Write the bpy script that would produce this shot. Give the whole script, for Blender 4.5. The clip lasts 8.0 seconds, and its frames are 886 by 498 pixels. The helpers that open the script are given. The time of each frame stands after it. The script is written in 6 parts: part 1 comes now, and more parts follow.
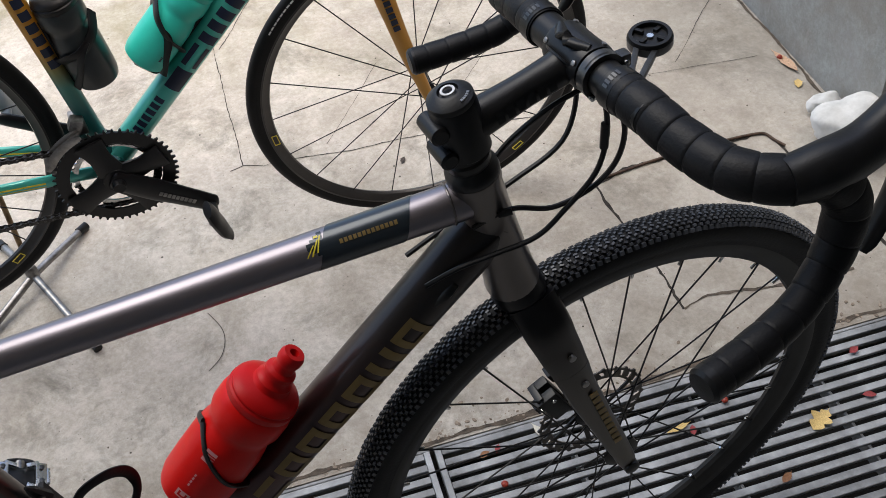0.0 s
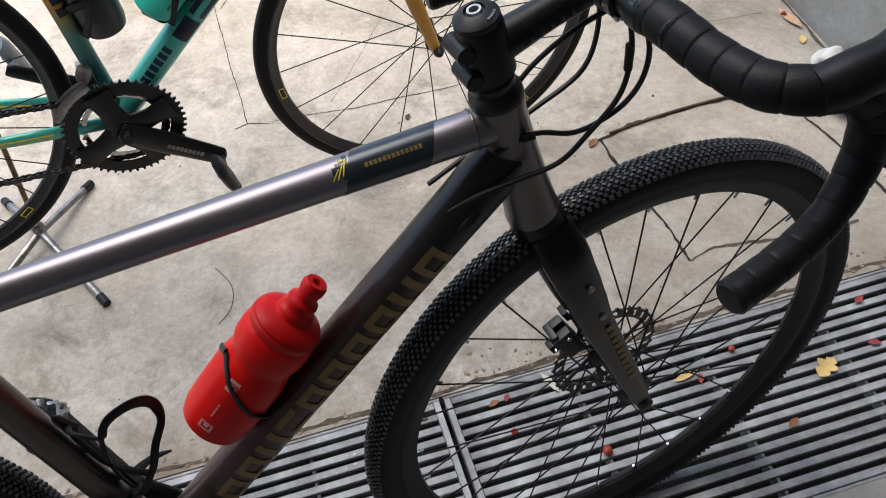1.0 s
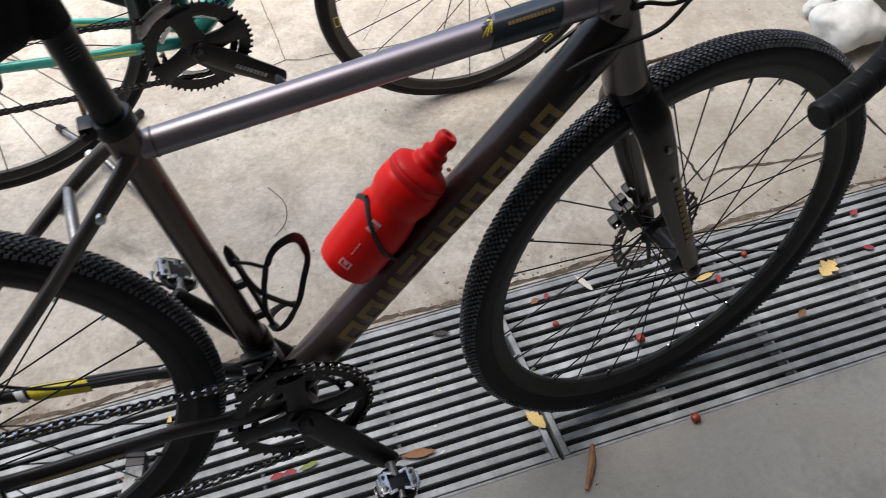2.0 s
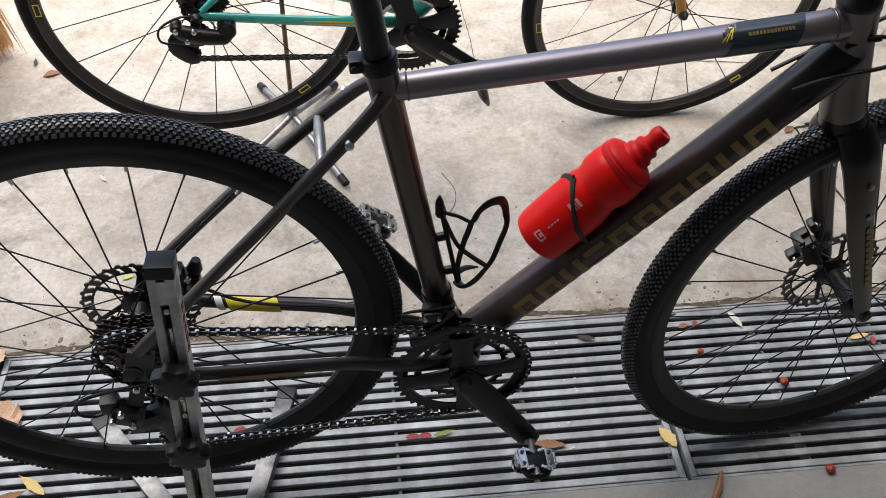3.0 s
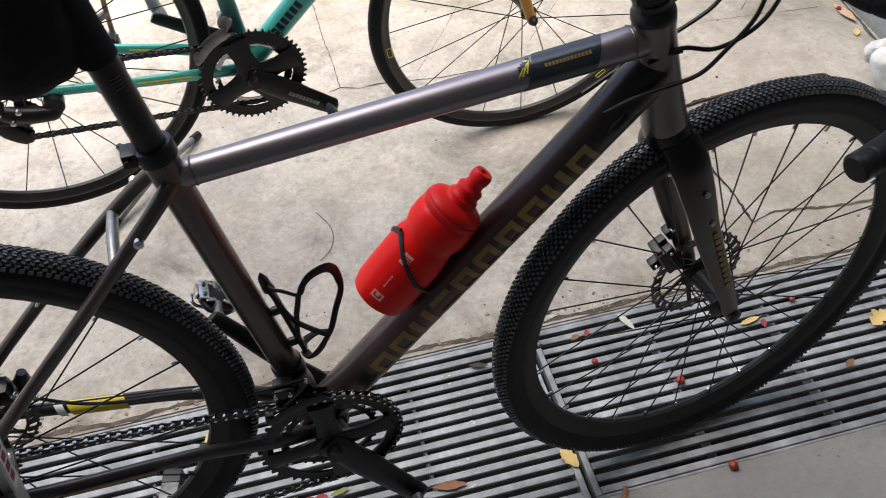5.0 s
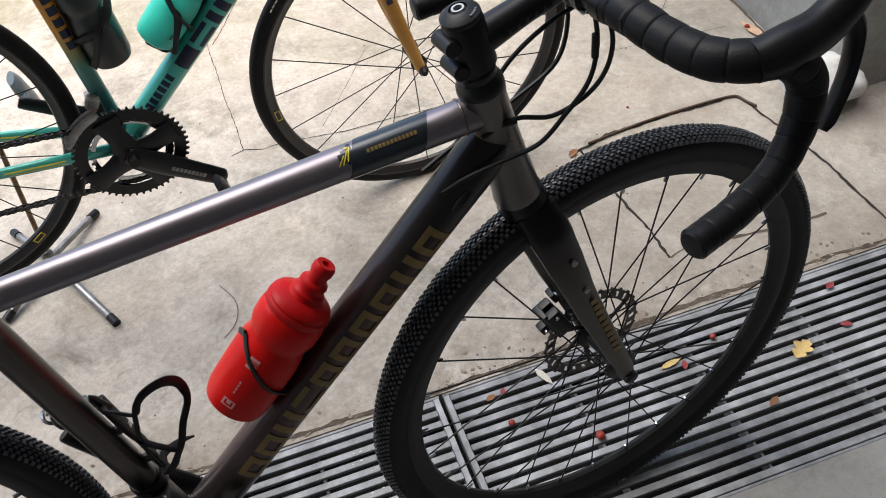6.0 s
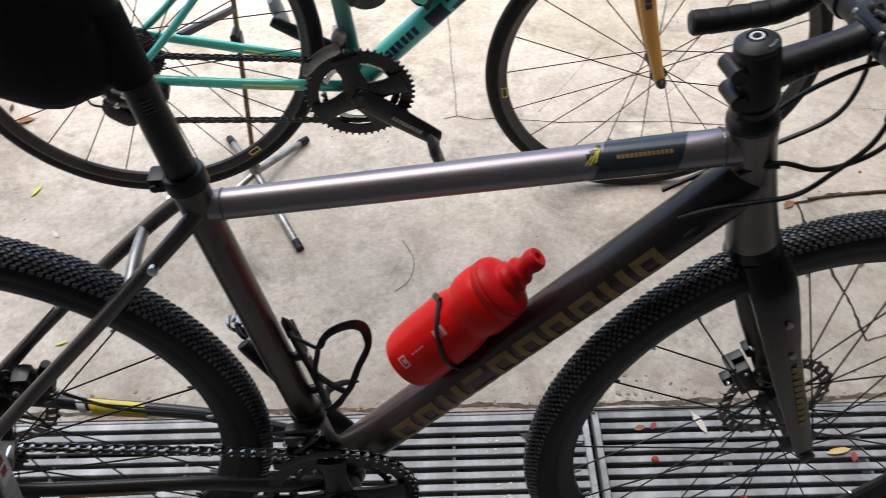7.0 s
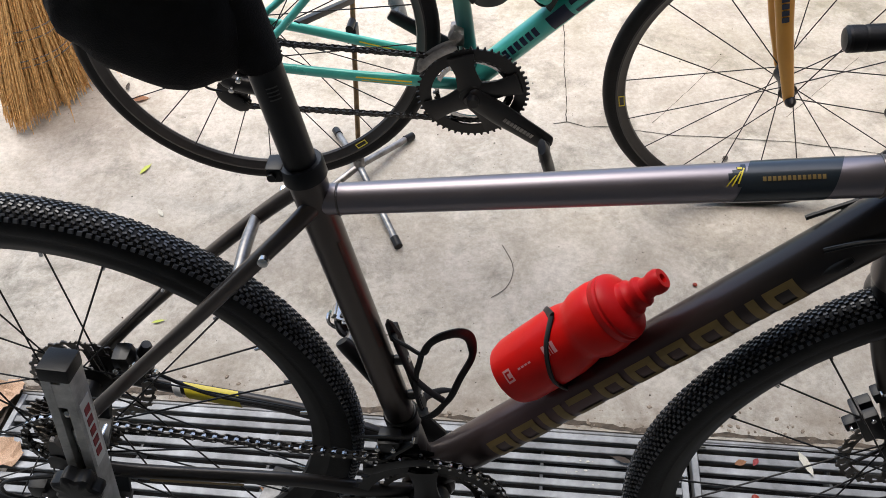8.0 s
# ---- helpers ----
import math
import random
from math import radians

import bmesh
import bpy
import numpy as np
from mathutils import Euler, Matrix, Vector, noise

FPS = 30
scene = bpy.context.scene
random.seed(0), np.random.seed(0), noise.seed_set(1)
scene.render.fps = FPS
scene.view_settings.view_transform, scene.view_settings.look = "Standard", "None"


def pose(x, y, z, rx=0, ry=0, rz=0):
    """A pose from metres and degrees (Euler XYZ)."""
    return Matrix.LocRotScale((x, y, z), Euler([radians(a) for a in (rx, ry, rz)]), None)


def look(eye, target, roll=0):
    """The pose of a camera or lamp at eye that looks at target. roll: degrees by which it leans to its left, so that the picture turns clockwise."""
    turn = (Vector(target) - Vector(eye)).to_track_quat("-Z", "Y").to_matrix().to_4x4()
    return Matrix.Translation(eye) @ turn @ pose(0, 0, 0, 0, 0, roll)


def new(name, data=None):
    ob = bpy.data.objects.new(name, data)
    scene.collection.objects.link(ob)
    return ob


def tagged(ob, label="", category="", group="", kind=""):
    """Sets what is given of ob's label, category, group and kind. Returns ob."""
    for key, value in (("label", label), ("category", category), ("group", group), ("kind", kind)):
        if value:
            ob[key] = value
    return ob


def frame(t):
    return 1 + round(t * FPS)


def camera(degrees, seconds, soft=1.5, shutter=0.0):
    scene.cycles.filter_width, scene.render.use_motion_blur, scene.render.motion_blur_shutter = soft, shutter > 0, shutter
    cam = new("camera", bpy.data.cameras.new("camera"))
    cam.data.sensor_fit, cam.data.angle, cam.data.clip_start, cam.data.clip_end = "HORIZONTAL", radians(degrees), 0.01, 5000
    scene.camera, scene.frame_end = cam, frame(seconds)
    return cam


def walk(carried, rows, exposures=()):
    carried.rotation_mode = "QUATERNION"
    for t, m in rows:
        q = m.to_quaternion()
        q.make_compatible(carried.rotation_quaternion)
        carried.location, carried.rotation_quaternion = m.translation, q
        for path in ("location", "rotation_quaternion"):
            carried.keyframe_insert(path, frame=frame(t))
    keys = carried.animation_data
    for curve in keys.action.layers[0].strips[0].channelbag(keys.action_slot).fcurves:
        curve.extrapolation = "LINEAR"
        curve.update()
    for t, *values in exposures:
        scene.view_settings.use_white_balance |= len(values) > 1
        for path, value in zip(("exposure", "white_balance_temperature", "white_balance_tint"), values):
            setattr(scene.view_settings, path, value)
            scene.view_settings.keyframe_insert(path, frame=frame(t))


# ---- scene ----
cam = camera(52.39, 8.0, soft=0.2, shutter=0.2)
EXPOSURES = [(0.0, 1.38, 6450, 10), (1.0, 1.51, 6490, 10), (2.0, 1.66, 6620, 10), (3.5, 1.74, 6620, 10), (5.0, 1.69, 6620, 10), (6.5, 1.61, 6590, 10), (7.5, 1.70, 6550, 10), (8.0, 1.64, 6590, 10)]
PATH = [
    (0, (0.155, -0.3802, 1.3435), (0.4248, 1.0288, -0.0501), -6.93),
    (0.5, (0.1483, -0.3815, 1.3406), (0.4143, 1.0273, -0.0539), -7.14),
    (1, (0.1179, -0.4068, 1.3176), (0.3875, 0.9642, -0.1134), -6.99),
    (1.5, (0.0351, -0.4769, 1.3279), (0.384, 0.842, -0.1346), -6.20),
    (2, (-0.1154, -0.5643, 1.3422), (0.2505, 0.7597, -0.1115), -3.76),
    (2.2, (-0.165, -0.59, 1.3379), (0.1326, 0.7621, -0.1054), -2.46),
    (3.3, (-0.2401, -0.6491, 1.346), (-0.1359, 0.782, -0.0472), 0.14),
    (3.5, (-0.2398, -0.6534, 1.3493), (-0.1695, 0.781, -0.0427), -0.30),
    (4, (-0.2236, -0.6437, 1.3564), (-0.1681, 0.7944, -0.0324), -1.19),
    (4.5, (-0.1617, -0.5942, 1.3431), (-0.0159, 0.8296, -0.0539), -3.10),
    (5, (-0.0852, -0.5691, 1.3536), (0.1711, 0.828, -0.0543), -5.04),
    (5.2, (-0.0575, -0.5717, 1.3543), (0.2083, 0.8365, -0.0408), -6.26),
    (6.3, (0.1011, -0.4793, 1.3396), (0.4195, 0.9383, -0.0348), -8.85),
    (6.5, (0.0805, -0.4703, 1.3447), (0.2993, 0.9417, -0.0528), -6.15),
    (7, (0.0221, -0.4783, 1.3401), (0.0002, 0.9772, -0.0343), -2.14),
    (7.5, (-0.0188, -0.4576, 1.3139), (-0.2278, 0.9844, -0.069), -3.34),
    (8, (-0.0113, -0.443, 1.3162), (-0.2213, 1.0066, -0.0521), -2.74),
]
walk(cam, [(t, look(eye, target, roll)) for t, eye, target, roll in PATH], EXPOSURES)


# ---- world, sun and exposure ----
SUN_EL, SUN_AZ = 63.0, 150.0
world = bpy.data.worlds.new("overcast_sky")
scene.world = world
world.use_nodes = True
wn = world.node_tree.nodes
sky = wn.new("ShaderNodeTexSky")
sky.sky_type, sky.sun_disc = "NISHITA", False
sky.sun_elevation, sky.sun_rotation = radians(SUN_EL), radians(SUN_AZ)
sky.air_density, sky.dust_density, sky.ozone_density = 1.0, 4.0, 0.6
world.node_tree.links.new(sky.outputs[0], wn["Background"].inputs[0])
wn["Background"].inputs[1].default_value = 0.15
sun = new("sun", bpy.data.lights.new("sun", "SUN"))
sun.data.energy, sun.data.angle, sun.data.color = 1.0, radians(42), (1.0, 0.93, 0.82)
sun.matrix_world = look((-2.2, 2.9, 6.2), (0, 0.6, 0))


# ---- mesh helpers ----
def v3(p):
    return Vector(p)


def finish(name, bm, material, parent=None, label="", m=None, smooth=True, sharp=38):
    me = bpy.data.meshes.new(name)
    bmesh.ops.recalc_face_normals(bm, faces=bm.faces)
    bm.to_mesh(me)
    bm.free()
    me.materials.append(material)
    if smooth:
        me.shade_smooth()
        me.set_sharp_from_angle(angle=radians(sharp))
    ob = new(name, me)
    if parent is not None:
        ob.parent = parent
    if m is not None:
        ob.matrix_basis = m
    if label:
        ob["label"] = label
    return ob


def part(name, bm, material, parent, label="", m=None, smooth=True, sharp=38):
    return finish(name, bm, material, parent, label, m, smooth, sharp)


def thing(name, m, label, category, group="", kind=""):
    ob = new(name)
    ob.matrix_basis = m
    ob.empty_display_size = 0.05
    return tagged(ob, label, category, group, kind)


def dense(pts, radii, k):
    """Catmull-Rom through the points, k steps a span."""
    pts = [v3(p) for p in pts]
    rad = [r if isinstance(r, tuple) else (r, r) for r in radii]
    out, orad = [], []
    n = len(pts)
    for i in range(n - 1):
        p0, p1, p2, p3 = pts[max(i - 1, 0)], pts[i], pts[i + 1], pts[min(i + 2, n - 1)]
        for j in range(k):
            t = j / k
            out.append(0.5 * ((2 * p1) + (p2 - p0) * t + (2 * p0 - 5 * p1 + 4 * p2 - p3) * t * t + (3 * p1 - p0 - 3 * p2 + p3) * t ** 3))
            e = t * t * (3 - 2 * t)
            orad.append(tuple(a + (b - a) * e for a, b in zip(rad[i], rad[i + 1])))
    return out + [pts[-1]], orad + [rad[-1]]


def sweep(bm, pts, radii, seg=12, side=None, k=0, caps=True):
    """A tube along points; radii are numbers or (along side, across side)."""
    if not isinstance(radii, (list, tuple)):
        radii = [radii] * len(pts)
    if isinstance(radii, tuple):
        radii = [radii] * len(pts)
    if k:
        pts, radii = dense(pts, radii, k)
    pts = [v3(p) for p in pts]
    n = len(pts)
    ref = v3(side) if side else None
    rings = []
    for i in range(n):
        t = (pts[min(i + 1, n - 1)] - pts[max(i - 1, 0)]).normalized()
        if ref is None:
            ref = t.orthogonal()
        nn = ref - t * ref.dot(t)
        nn.normalize()
        ref = v3(side) if side else nn
        b = t.cross(nn)
        ra, rb = radii[i] if isinstance(radii[i], tuple) else (radii[i], radii[i])
        rings.append([bm.verts.new(pts[i] + nn * ra * math.cos(2 * math.pi * j / seg) + b * rb * math.sin(2 * math.pi * j / seg)) for j in range(seg)])
    for a, b in zip(rings, rings[1:]):
        for j in range(seg):
            bm.faces.new((a[j], a[(j + 1) % seg], b[(j + 1) % seg], b[j]))
    if caps:
        bm.faces.new(rings[0][::-1])
        bm.faces.new(rings[-1])
    return bm


def lathe(bm, prof, origin=(0, 0, 0), axis=(0, 1, 0), seg=24, closed=False):
    """Turns (radius, height) pairs about an axis."""
    o, ax = v3(origin), v3(axis).normalized()
    a = ax.orthogonal().normalized()
    b = ax.cross(a)
    rings = []
    for r, h in prof:
        r = max(r, 1e-5)
        rings.append([bm.verts.new(o + ax * h + (a * math.cos(2 * math.pi * j / seg) + b * math.sin(2 * math.pi * j / seg)) * r) for j in range(seg)])
    pairs = list(zip(rings, rings[1:])) + ([(rings[-1], rings[0])] if closed else [])
    for p, q in pairs:
        for j in range(seg):
            bm.faces.new((p[j], p[(j + 1) % seg], q[(j + 1) % seg], q[j]))
    if not closed:
        bm.faces.new(rings[0])
        bm.faces.new(rings[-1])
    return bm


def box(bm, centre, size, m=None, bevel=0.0):
    made = bmesh.ops.create_cube(bm, size=1.0)
    vs = made["verts"]
    mat = Matrix.Translation(centre) @ (m or Matrix()) @ Matrix.Diagonal((*size, 1))
    bmesh.ops.transform(bm, matrix=mat, verts=vs)
    if bevel:
        es = list({e for vv in vs for e in vv.link_edges})
        bmesh.ops.bevel(bm, geom=es, offset=bevel, segments=2, profile=0.7, affect="EDGES")
    return bm


def bar(bm, a, b, w, h, bevel=0.0, up=(0, 0, 1)):
    """A box from a to b, w wide and h along up."""
    a, b = v3(a), v3(b)
    t = (b - a).normalized()
    u = v3(up) - t * v3(up).dot(t)
    u.normalize()
    s = u.cross(t)
    rot = Matrix((s, t, u)).transposed().to_4x4()
    return box(bm, (a + b) / 2, (w, (b - a).length, h), rot, bevel)


def gear(bm, origin, axis, root, tip, teeth, inner, thick, phase=0.0):
    """A toothed ring with an open middle."""
    o, ax = v3(origin), v3(axis).normalized()
    a = ax.orthogonal().normalized()
    b = ax.cross(a)
    outer = []
    for i in range(teeth):
        for f, r in ((0.0, root), (0.3, root), (0.45, tip), (0.62, tip), (0.8, root)):
            outer.append(((i + f) / teeth * 2 * math.pi + phase, r))
    loops = []
    for side in (-0.5, 0.5):
        lo = [bm.verts.new(o + ax * thick * side + (a * math.cos(t) + b * math.sin(t)) * r) for t, r in outer]
        li = [bm.verts.new(o + ax * thick * side + (a * math.cos(t) + b * math.sin(t)) * inner) for t, r in outer]
        loops.append((lo, li))
    n = len(outer)
    (lo0, li0), (lo1, li1) = loops
    for j in range(n):
        k = (j + 1) % n
        bm.faces.new((lo0[j], lo0[k], li0[k], li0[j]))
        bm.faces.new((lo1[j], li1[j], li1[k], lo1[k]))
        bm.faces.new((lo0[j], lo1[j], lo1[k], lo0[k]))
        bm.faces.new((li0[j], li0[k], li1[k], li1[j]))
    return bm


def patch(bm, p0, p1, r0, r1, side, s0, s1, a0, a1, lift=0.0006, nu=4, na=6, shear=0.0):
    """A thin curved sticker on a round tube from p0 to p1: s along the axis 0..1, a in degrees about it from side."""
    p0, p1 = v3(p0), v3(p1)
    t = (p1 - p0).normalized()
    n = v3(side) - t * v3(side).dot(t)
    n.normalize()
    b = t.cross(n)
    grid = []
    for i in range(nu + 1):
        row = []
        for j in range(na + 1):
            deg = a0 + (a1 - a0) * j / na
            s = s0 + (s1 - s0) * i / nu + shear * deg
            a = radians(deg)
            r = r0 + (r1 - r0) * s + lift
            row.append(bm.verts.new(p0 + (p1 - p0) * s + (n * math.cos(a) + b * math.sin(a)) * r))
        grid.append(row)
    for i in range(nu):
        for j in range(na):
            bm.faces.new((grid[i][j], grid[i + 1][j], grid[i + 1][j + 1], grid[i][j + 1]))
    return bm


def glyphs(bm, p0, p1, r0, r1, side, s0, s1, a0, a1, count, kinds, gap=0.22, st=0.22, lift=0.0009):
    """A row of plain block shapes standing for writing."""
    step = (s1 - s0) / count
    for i in range(count):
        b0, b1 = s0 + step * i, s0 + step * (i + 1 - gap)
        w, h = (b1 - b0), (a1 - a0)
        bars = {"e": ((0, 1, 0, st), (0, 1, 1 - st, 1)), "v": ((0, st * 1.3, 0, 1), (1 - st * 1.3, 1, 0, 1)), "b": ((0, 1, 0, 1),), "o": ((0, 1, 0, st), (0, 1, 1 - st, 1), (0, st * 1.1, st, 1 - st), (1 - st * 1.1, 1, st, 1 - st))}[kinds[i % len(kinds)]]
        for x0, x1, y0, y1 in bars:
            patch(bm, p0, p1, r0, r1, side, b0 + w * x0, b0 + w * x1, a0 + h * y0, a0 + h * y1, lift, 2, 3)
    return bm


def bolts(name, spots, towards, r, h, material, parent, label="", m=None):
    """Small round bolt heads, each a part of its own."""
    for spot in spots:
        bm = bmesh.new()
        lathe(bm, [(r, -.003), (r, h * .8), (r * .55, h)], spot, towards, 10)
        part(name, bm, material, parent, label, m)


# ---- materials ----
def mat(name, color, rough=0.5, metal=0.0, vary=0.12, scale=40.0, bump=0.0, bump_scale=300.0, coat=0.0, spec=0.5, second=None, fine=0.0):
    """A surface with stains at two scales and fine relief."""
    m = bpy.data.materials.new(name)
    m.use_nodes = True
    nt = m.node_tree
    b = nt.nodes["Principled BSDF"]
    b.inputs["Roughness"].default_value, b.inputs["Metallic"].default_value = rough, metal
    b.inputs["Coat Weight"].default_value = coat
    b.inputs["Coat Roughness"].default_value = 0.12
    b.inputs["Specular IOR Level"].default_value = spec
    tc = nt.nodes.new("ShaderNodeTexCoord")
    n1 = nt.nodes.new("ShaderNodeTexNoise")
    n1.inputs["Scale"].default_value, n1.inputs["Detail"].default_value, n1.inputs["Roughness"].default_value = scale, 8, 0.65
    nt.links.new(tc.outputs["Object"], n1.inputs["Vector"])
    ramp = nt.nodes.new("ShaderNodeValToRGB")
    lo = second or tuple(max(0.0, x * (1 - 2 * vary)) for x in color)
    hi = tuple(min(1.0, x * (1 + vary)) for x in color)
    ramp.color_ramp.elements[0].position, ramp.color_ramp.elements[1].position = 0.3, 0.7
    ramp.color_ramp.elements[0].color, ramp.color_ramp.elements[1].color = (*lo, 1), (*hi, 1)
    nt.links.new(n1.outputs["Fac"], ramp.inputs["Fac"])
    nt.links.new(ramp.outputs["Color"], b.inputs["Base Color"])
    rr = nt.nodes.new("ShaderNodeMapRange")
    rr.inputs["To Min"].default_value, rr.inputs["To Max"].default_value = max(0.02, rough - 0.08), min(1.0, rough + 0.1)
    nt.links.new(n1.outputs["Fac"], rr.inputs["Value"])
    nt.links.new(rr.outputs["Result"], b.inputs["Roughness"])
    if bump:
        n2 = nt.nodes.new("ShaderNodeTexNoise")
        n2.inputs["Scale"].default_value, n2.inputs["Detail"].default_value = bump_scale, 6
        nt.links.new(tc.outputs["Object"], n2.inputs["Vector"])
        bp = nt.nodes.new("ShaderNodeBump")
        bp.inputs["Strength"].default_value, bp.inputs["Distance"].default_value = bump, 0.002
        nt.links.new(n2.outputs["Fac"], bp.inputs["Height"])
        nt.links.new(bp.outputs["Normal"], b.inputs["Normal"])
    return m


def concrete_mat(name, light, dark, dirt):
    m = bpy.data.materials.new(name)
    m.use_nodes = True
    nt = m.node_tree
    b = nt.nodes["Principled BSDF"]
    b.inputs["Specular IOR Level"].default_value = 0.35
    tc = nt.nodes.new("ShaderNodeTexCoord")

    def tex(scale, detail, rough, distort=0.0):
        n = nt.nodes.new("ShaderNodeTexNoise")
        n.inputs["Scale"].default_value, n.inputs["Detail"].default_value = scale, detail
        n.inputs["Roughness"].default_value, n.inputs["Distortion"].default_value = rough, distort
        nt.links.new(tc.outputs["Object"], n.inputs["Vector"])
        return n

    def ramp(src, p0, p1, c0, c1):
        r = nt.nodes.new("ShaderNodeValToRGB")
        r.color_ramp.elements[0].position, r.color_ramp.elements[1].position = p0, p1
        r.color_ramp.elements[0].color, r.color_ramp.elements[1].color = (*c0, 1), (*c1, 1)
        nt.links.new(src, r.inputs["Fac"])
        return r

    def mix(kind, fac, a, c):
        x = nt.nodes.new("ShaderNodeMix")
        x.data_type, x.blend_type = "RGBA", kind
        if isinstance(fac, float):
            x.inputs["Factor"].default_value = fac
        else:
            nt.links.new(fac, x.inputs["Factor"])
        nt.links.new(a, x.inputs["A"])
        if isinstance(c, tuple):
            x.inputs["B"].default_value = (*c, 1)
        else:
            nt.links.new(c, x.inputs["B"])
        return x.outputs["Result"]

    big = tex(1.7, 6, 0.62, 0.15)
    mid = tex(9.0, 8, 0.7, 0.4)
    small = tex(85.0, 8, 0.8)
    speck = nt.nodes.new("ShaderNodeTexVoronoi")
    speck.inputs["Scale"].default_value = 26.0
    nt.links.new(tc.outputs["Object"], speck.inputs["Vector"])
    base = ramp(big.outputs["Fac"], 0.32, 0.68, dark, light).outputs["Color"]
    stain = ramp(mid.outputs["Fac"], 0.36, 0.58, (0.76, 0.73, 0.68), (1.06, 1.05, 1.04)).outputs["Color"]
    col = mix("MULTIPLY", 0.85, base, stain)
    grain = ramp(small.outputs["Fac"], 0.3, 0.62, (0.70, 0.69, 0.67), (1.08, 1.08, 1.08)).outputs["Color"]
    col = mix("MULTIPLY", 0.95, col, grain)
    spots = ramp(speck.outputs["Distance"], 0.045, 0.085, (1, 1, 1), (0, 0, 0)).outputs["Color"]
    pick = ramp(tex(13.0, 2, 0.5).outputs["Fac"], 0.56, 0.6, (0, 0, 0), (1, 1, 1)).outputs["Color"]
    dots = mix("MULTIPLY", 1.0, spots, pick)
    col = mix("MIX", dots, col, dirt)
    blot = ramp(tex(4.2, 9, 0.8, 0.3).outputs["Fac"], 0.52, 0.68, (0, 0, 0), (0.7, 0.7, 0.7)).outputs["Color"]
    col = mix("MIX", blot, col, tuple(x * 1.9 for x in dirt))
    mp = nt.nodes.new("ShaderNodeMapping")
    mp.inputs["Rotation"].default_value = (0, 0, 0.5)
    mp.inputs["Scale"].default_value = (7.0, 26.0, 7.0)
    nt.links.new(tc.outputs["Object"], mp.inputs["Vector"])
    scuff = tex(1.0, 5, 0.6, 0.15)
    nt.links.new(mp.outputs["Vector"], scuff.inputs["Vector"])
    marks = ramp(scuff.outputs["Fac"], 0.64, 0.72, (0, 0, 0), (0.3, 0.3, 0.3)).outputs["Color"]
    col = mix("MIX", marks, col, tuple(x * 3.0 for x in dirt))
    pale = ramp(tex(5.5, 6, 0.7, 0.5).outputs["Fac"], 0.60, 0.68, (0, 0, 0), (0.35, 0.35, 0.35)).outputs["Color"]
    col = mix("MIX", pale, col, tuple(min(0.75, x * 1.25) for x in light))
    crumbs = nt.nodes.new("ShaderNodeTexVoronoi")
    crumbs.inputs["Scale"].default_value = 75.0
    nt.links.new(tc.outputs["Object"], crumbs.inputs["Vector"])
    cd = ramp(crumbs.outputs["Distance"], 0.06, 0.12, (1, 1, 1), (0, 0, 0)).outputs["Color"]
    cp = ramp(tex(31.0, 2, 0.5).outputs["Fac"], 0.55, 0.62, (0, 0, 0), (0.85, 0.85, 0.85)).outputs["Color"]
    col = mix("MIX", mix("MULTIPLY", 1.0, cd, cp), col, tuple(x * 1.6 for x in dirt))
    moss_at = nt.nodes.new("ShaderNodeSeparateXYZ")
    nt.links.new(tc.outputs["Object"], moss_at.inputs[0])
    far = nt.nodes.new("ShaderNodeMapRange")
    far.inputs["From Min"].default_value, far.inputs["From Max"].default_value = 1.35, 2.1
    nt.links.new(moss_at.outputs["Y"], far.inputs["Value"])
    damp = ramp(tex(2.6, 7, 0.7, 0.5).outputs["Fac"], 0.44, 0.62, (0, 0, 0), (0.6, 0.6, 0.6)).outputs["Color"]
    col = mix("MIX", mix("MULTIPLY", 1.0, damp, far.outputs["Result"]), col, (0.20, 0.185, 0.085))

    def reach(axis, start, full):
        n = nt.nodes.new("ShaderNodeMapRange")
        n.inputs["From Min"].default_value, n.inputs["From Max"].default_value = start, full
        nt.links.new(moss_at.outputs[axis], n.inputs["Value"])
        return n.outputs["Result"]

    # grimy brown wash along the drain's edge and wall corner; eastwards it also paints dimming
    wash = ramp(tex(7.0, 8, 0.75, 0.2).outputs["Fac"], 0.40, 0.60, (0, 0, 0), (1, 1, 1)).outputs["Color"]
    col = mix("MIX", mix("MULTIPLY", 1.0, mix("MULTIPLY", 1.0, wash, reach("Y", 0.66, 0.50)), reach("Y", 0.40, 0.49)), col, (0.205, 0.165, 0.125))
    # real brown patches plus the light's eastward falloff, put into the colour
    grime_dimming = ramp(tex(3.3, 9, 0.72, 0.2).outputs["Fac"], 0.36, 0.62, (0.1, 0.1, 0.1), (0.75, 0.75, 0.75)).outputs["Color"]
    col = mix("MIX", mix("MULTIPLY", 1.0, mix("MULTIPLY", 1.0, grime_dimming, reach("X", 0.45, 1.25)), reach("Y", 0.40, 0.49)), col, (0.25, 0.22, 0.18))
    # the slab on the near side of the drain is mixed greyer and darker
    near_grey = ramp(mid.outputs["Fac"], 0.25, 0.75, (0.55, 0.55, 0.55), (0.75, 0.75, 0.75)).outputs["Color"]
    col = mix("MIX", mix("MULTIPLY", 1.0, near_grey, reach("Y", 0.40, 0.30)), col, (0.215, 0.222, 0.220))
    nt.links.new(col, b.inputs["Base Color"])
    rr = nt.nodes.new("ShaderNodeMapRange")
    rr.inputs["To Min"].default_value, rr.inputs["To Max"].default_value = 0.62, 0.9
    nt.links.new(mid.outputs["Fac"], rr.inputs["Value"])
    nt.links.new(rr.outputs["Result"], b.inputs["Roughness"])
    bp = nt.nodes.new("ShaderNodeBump")
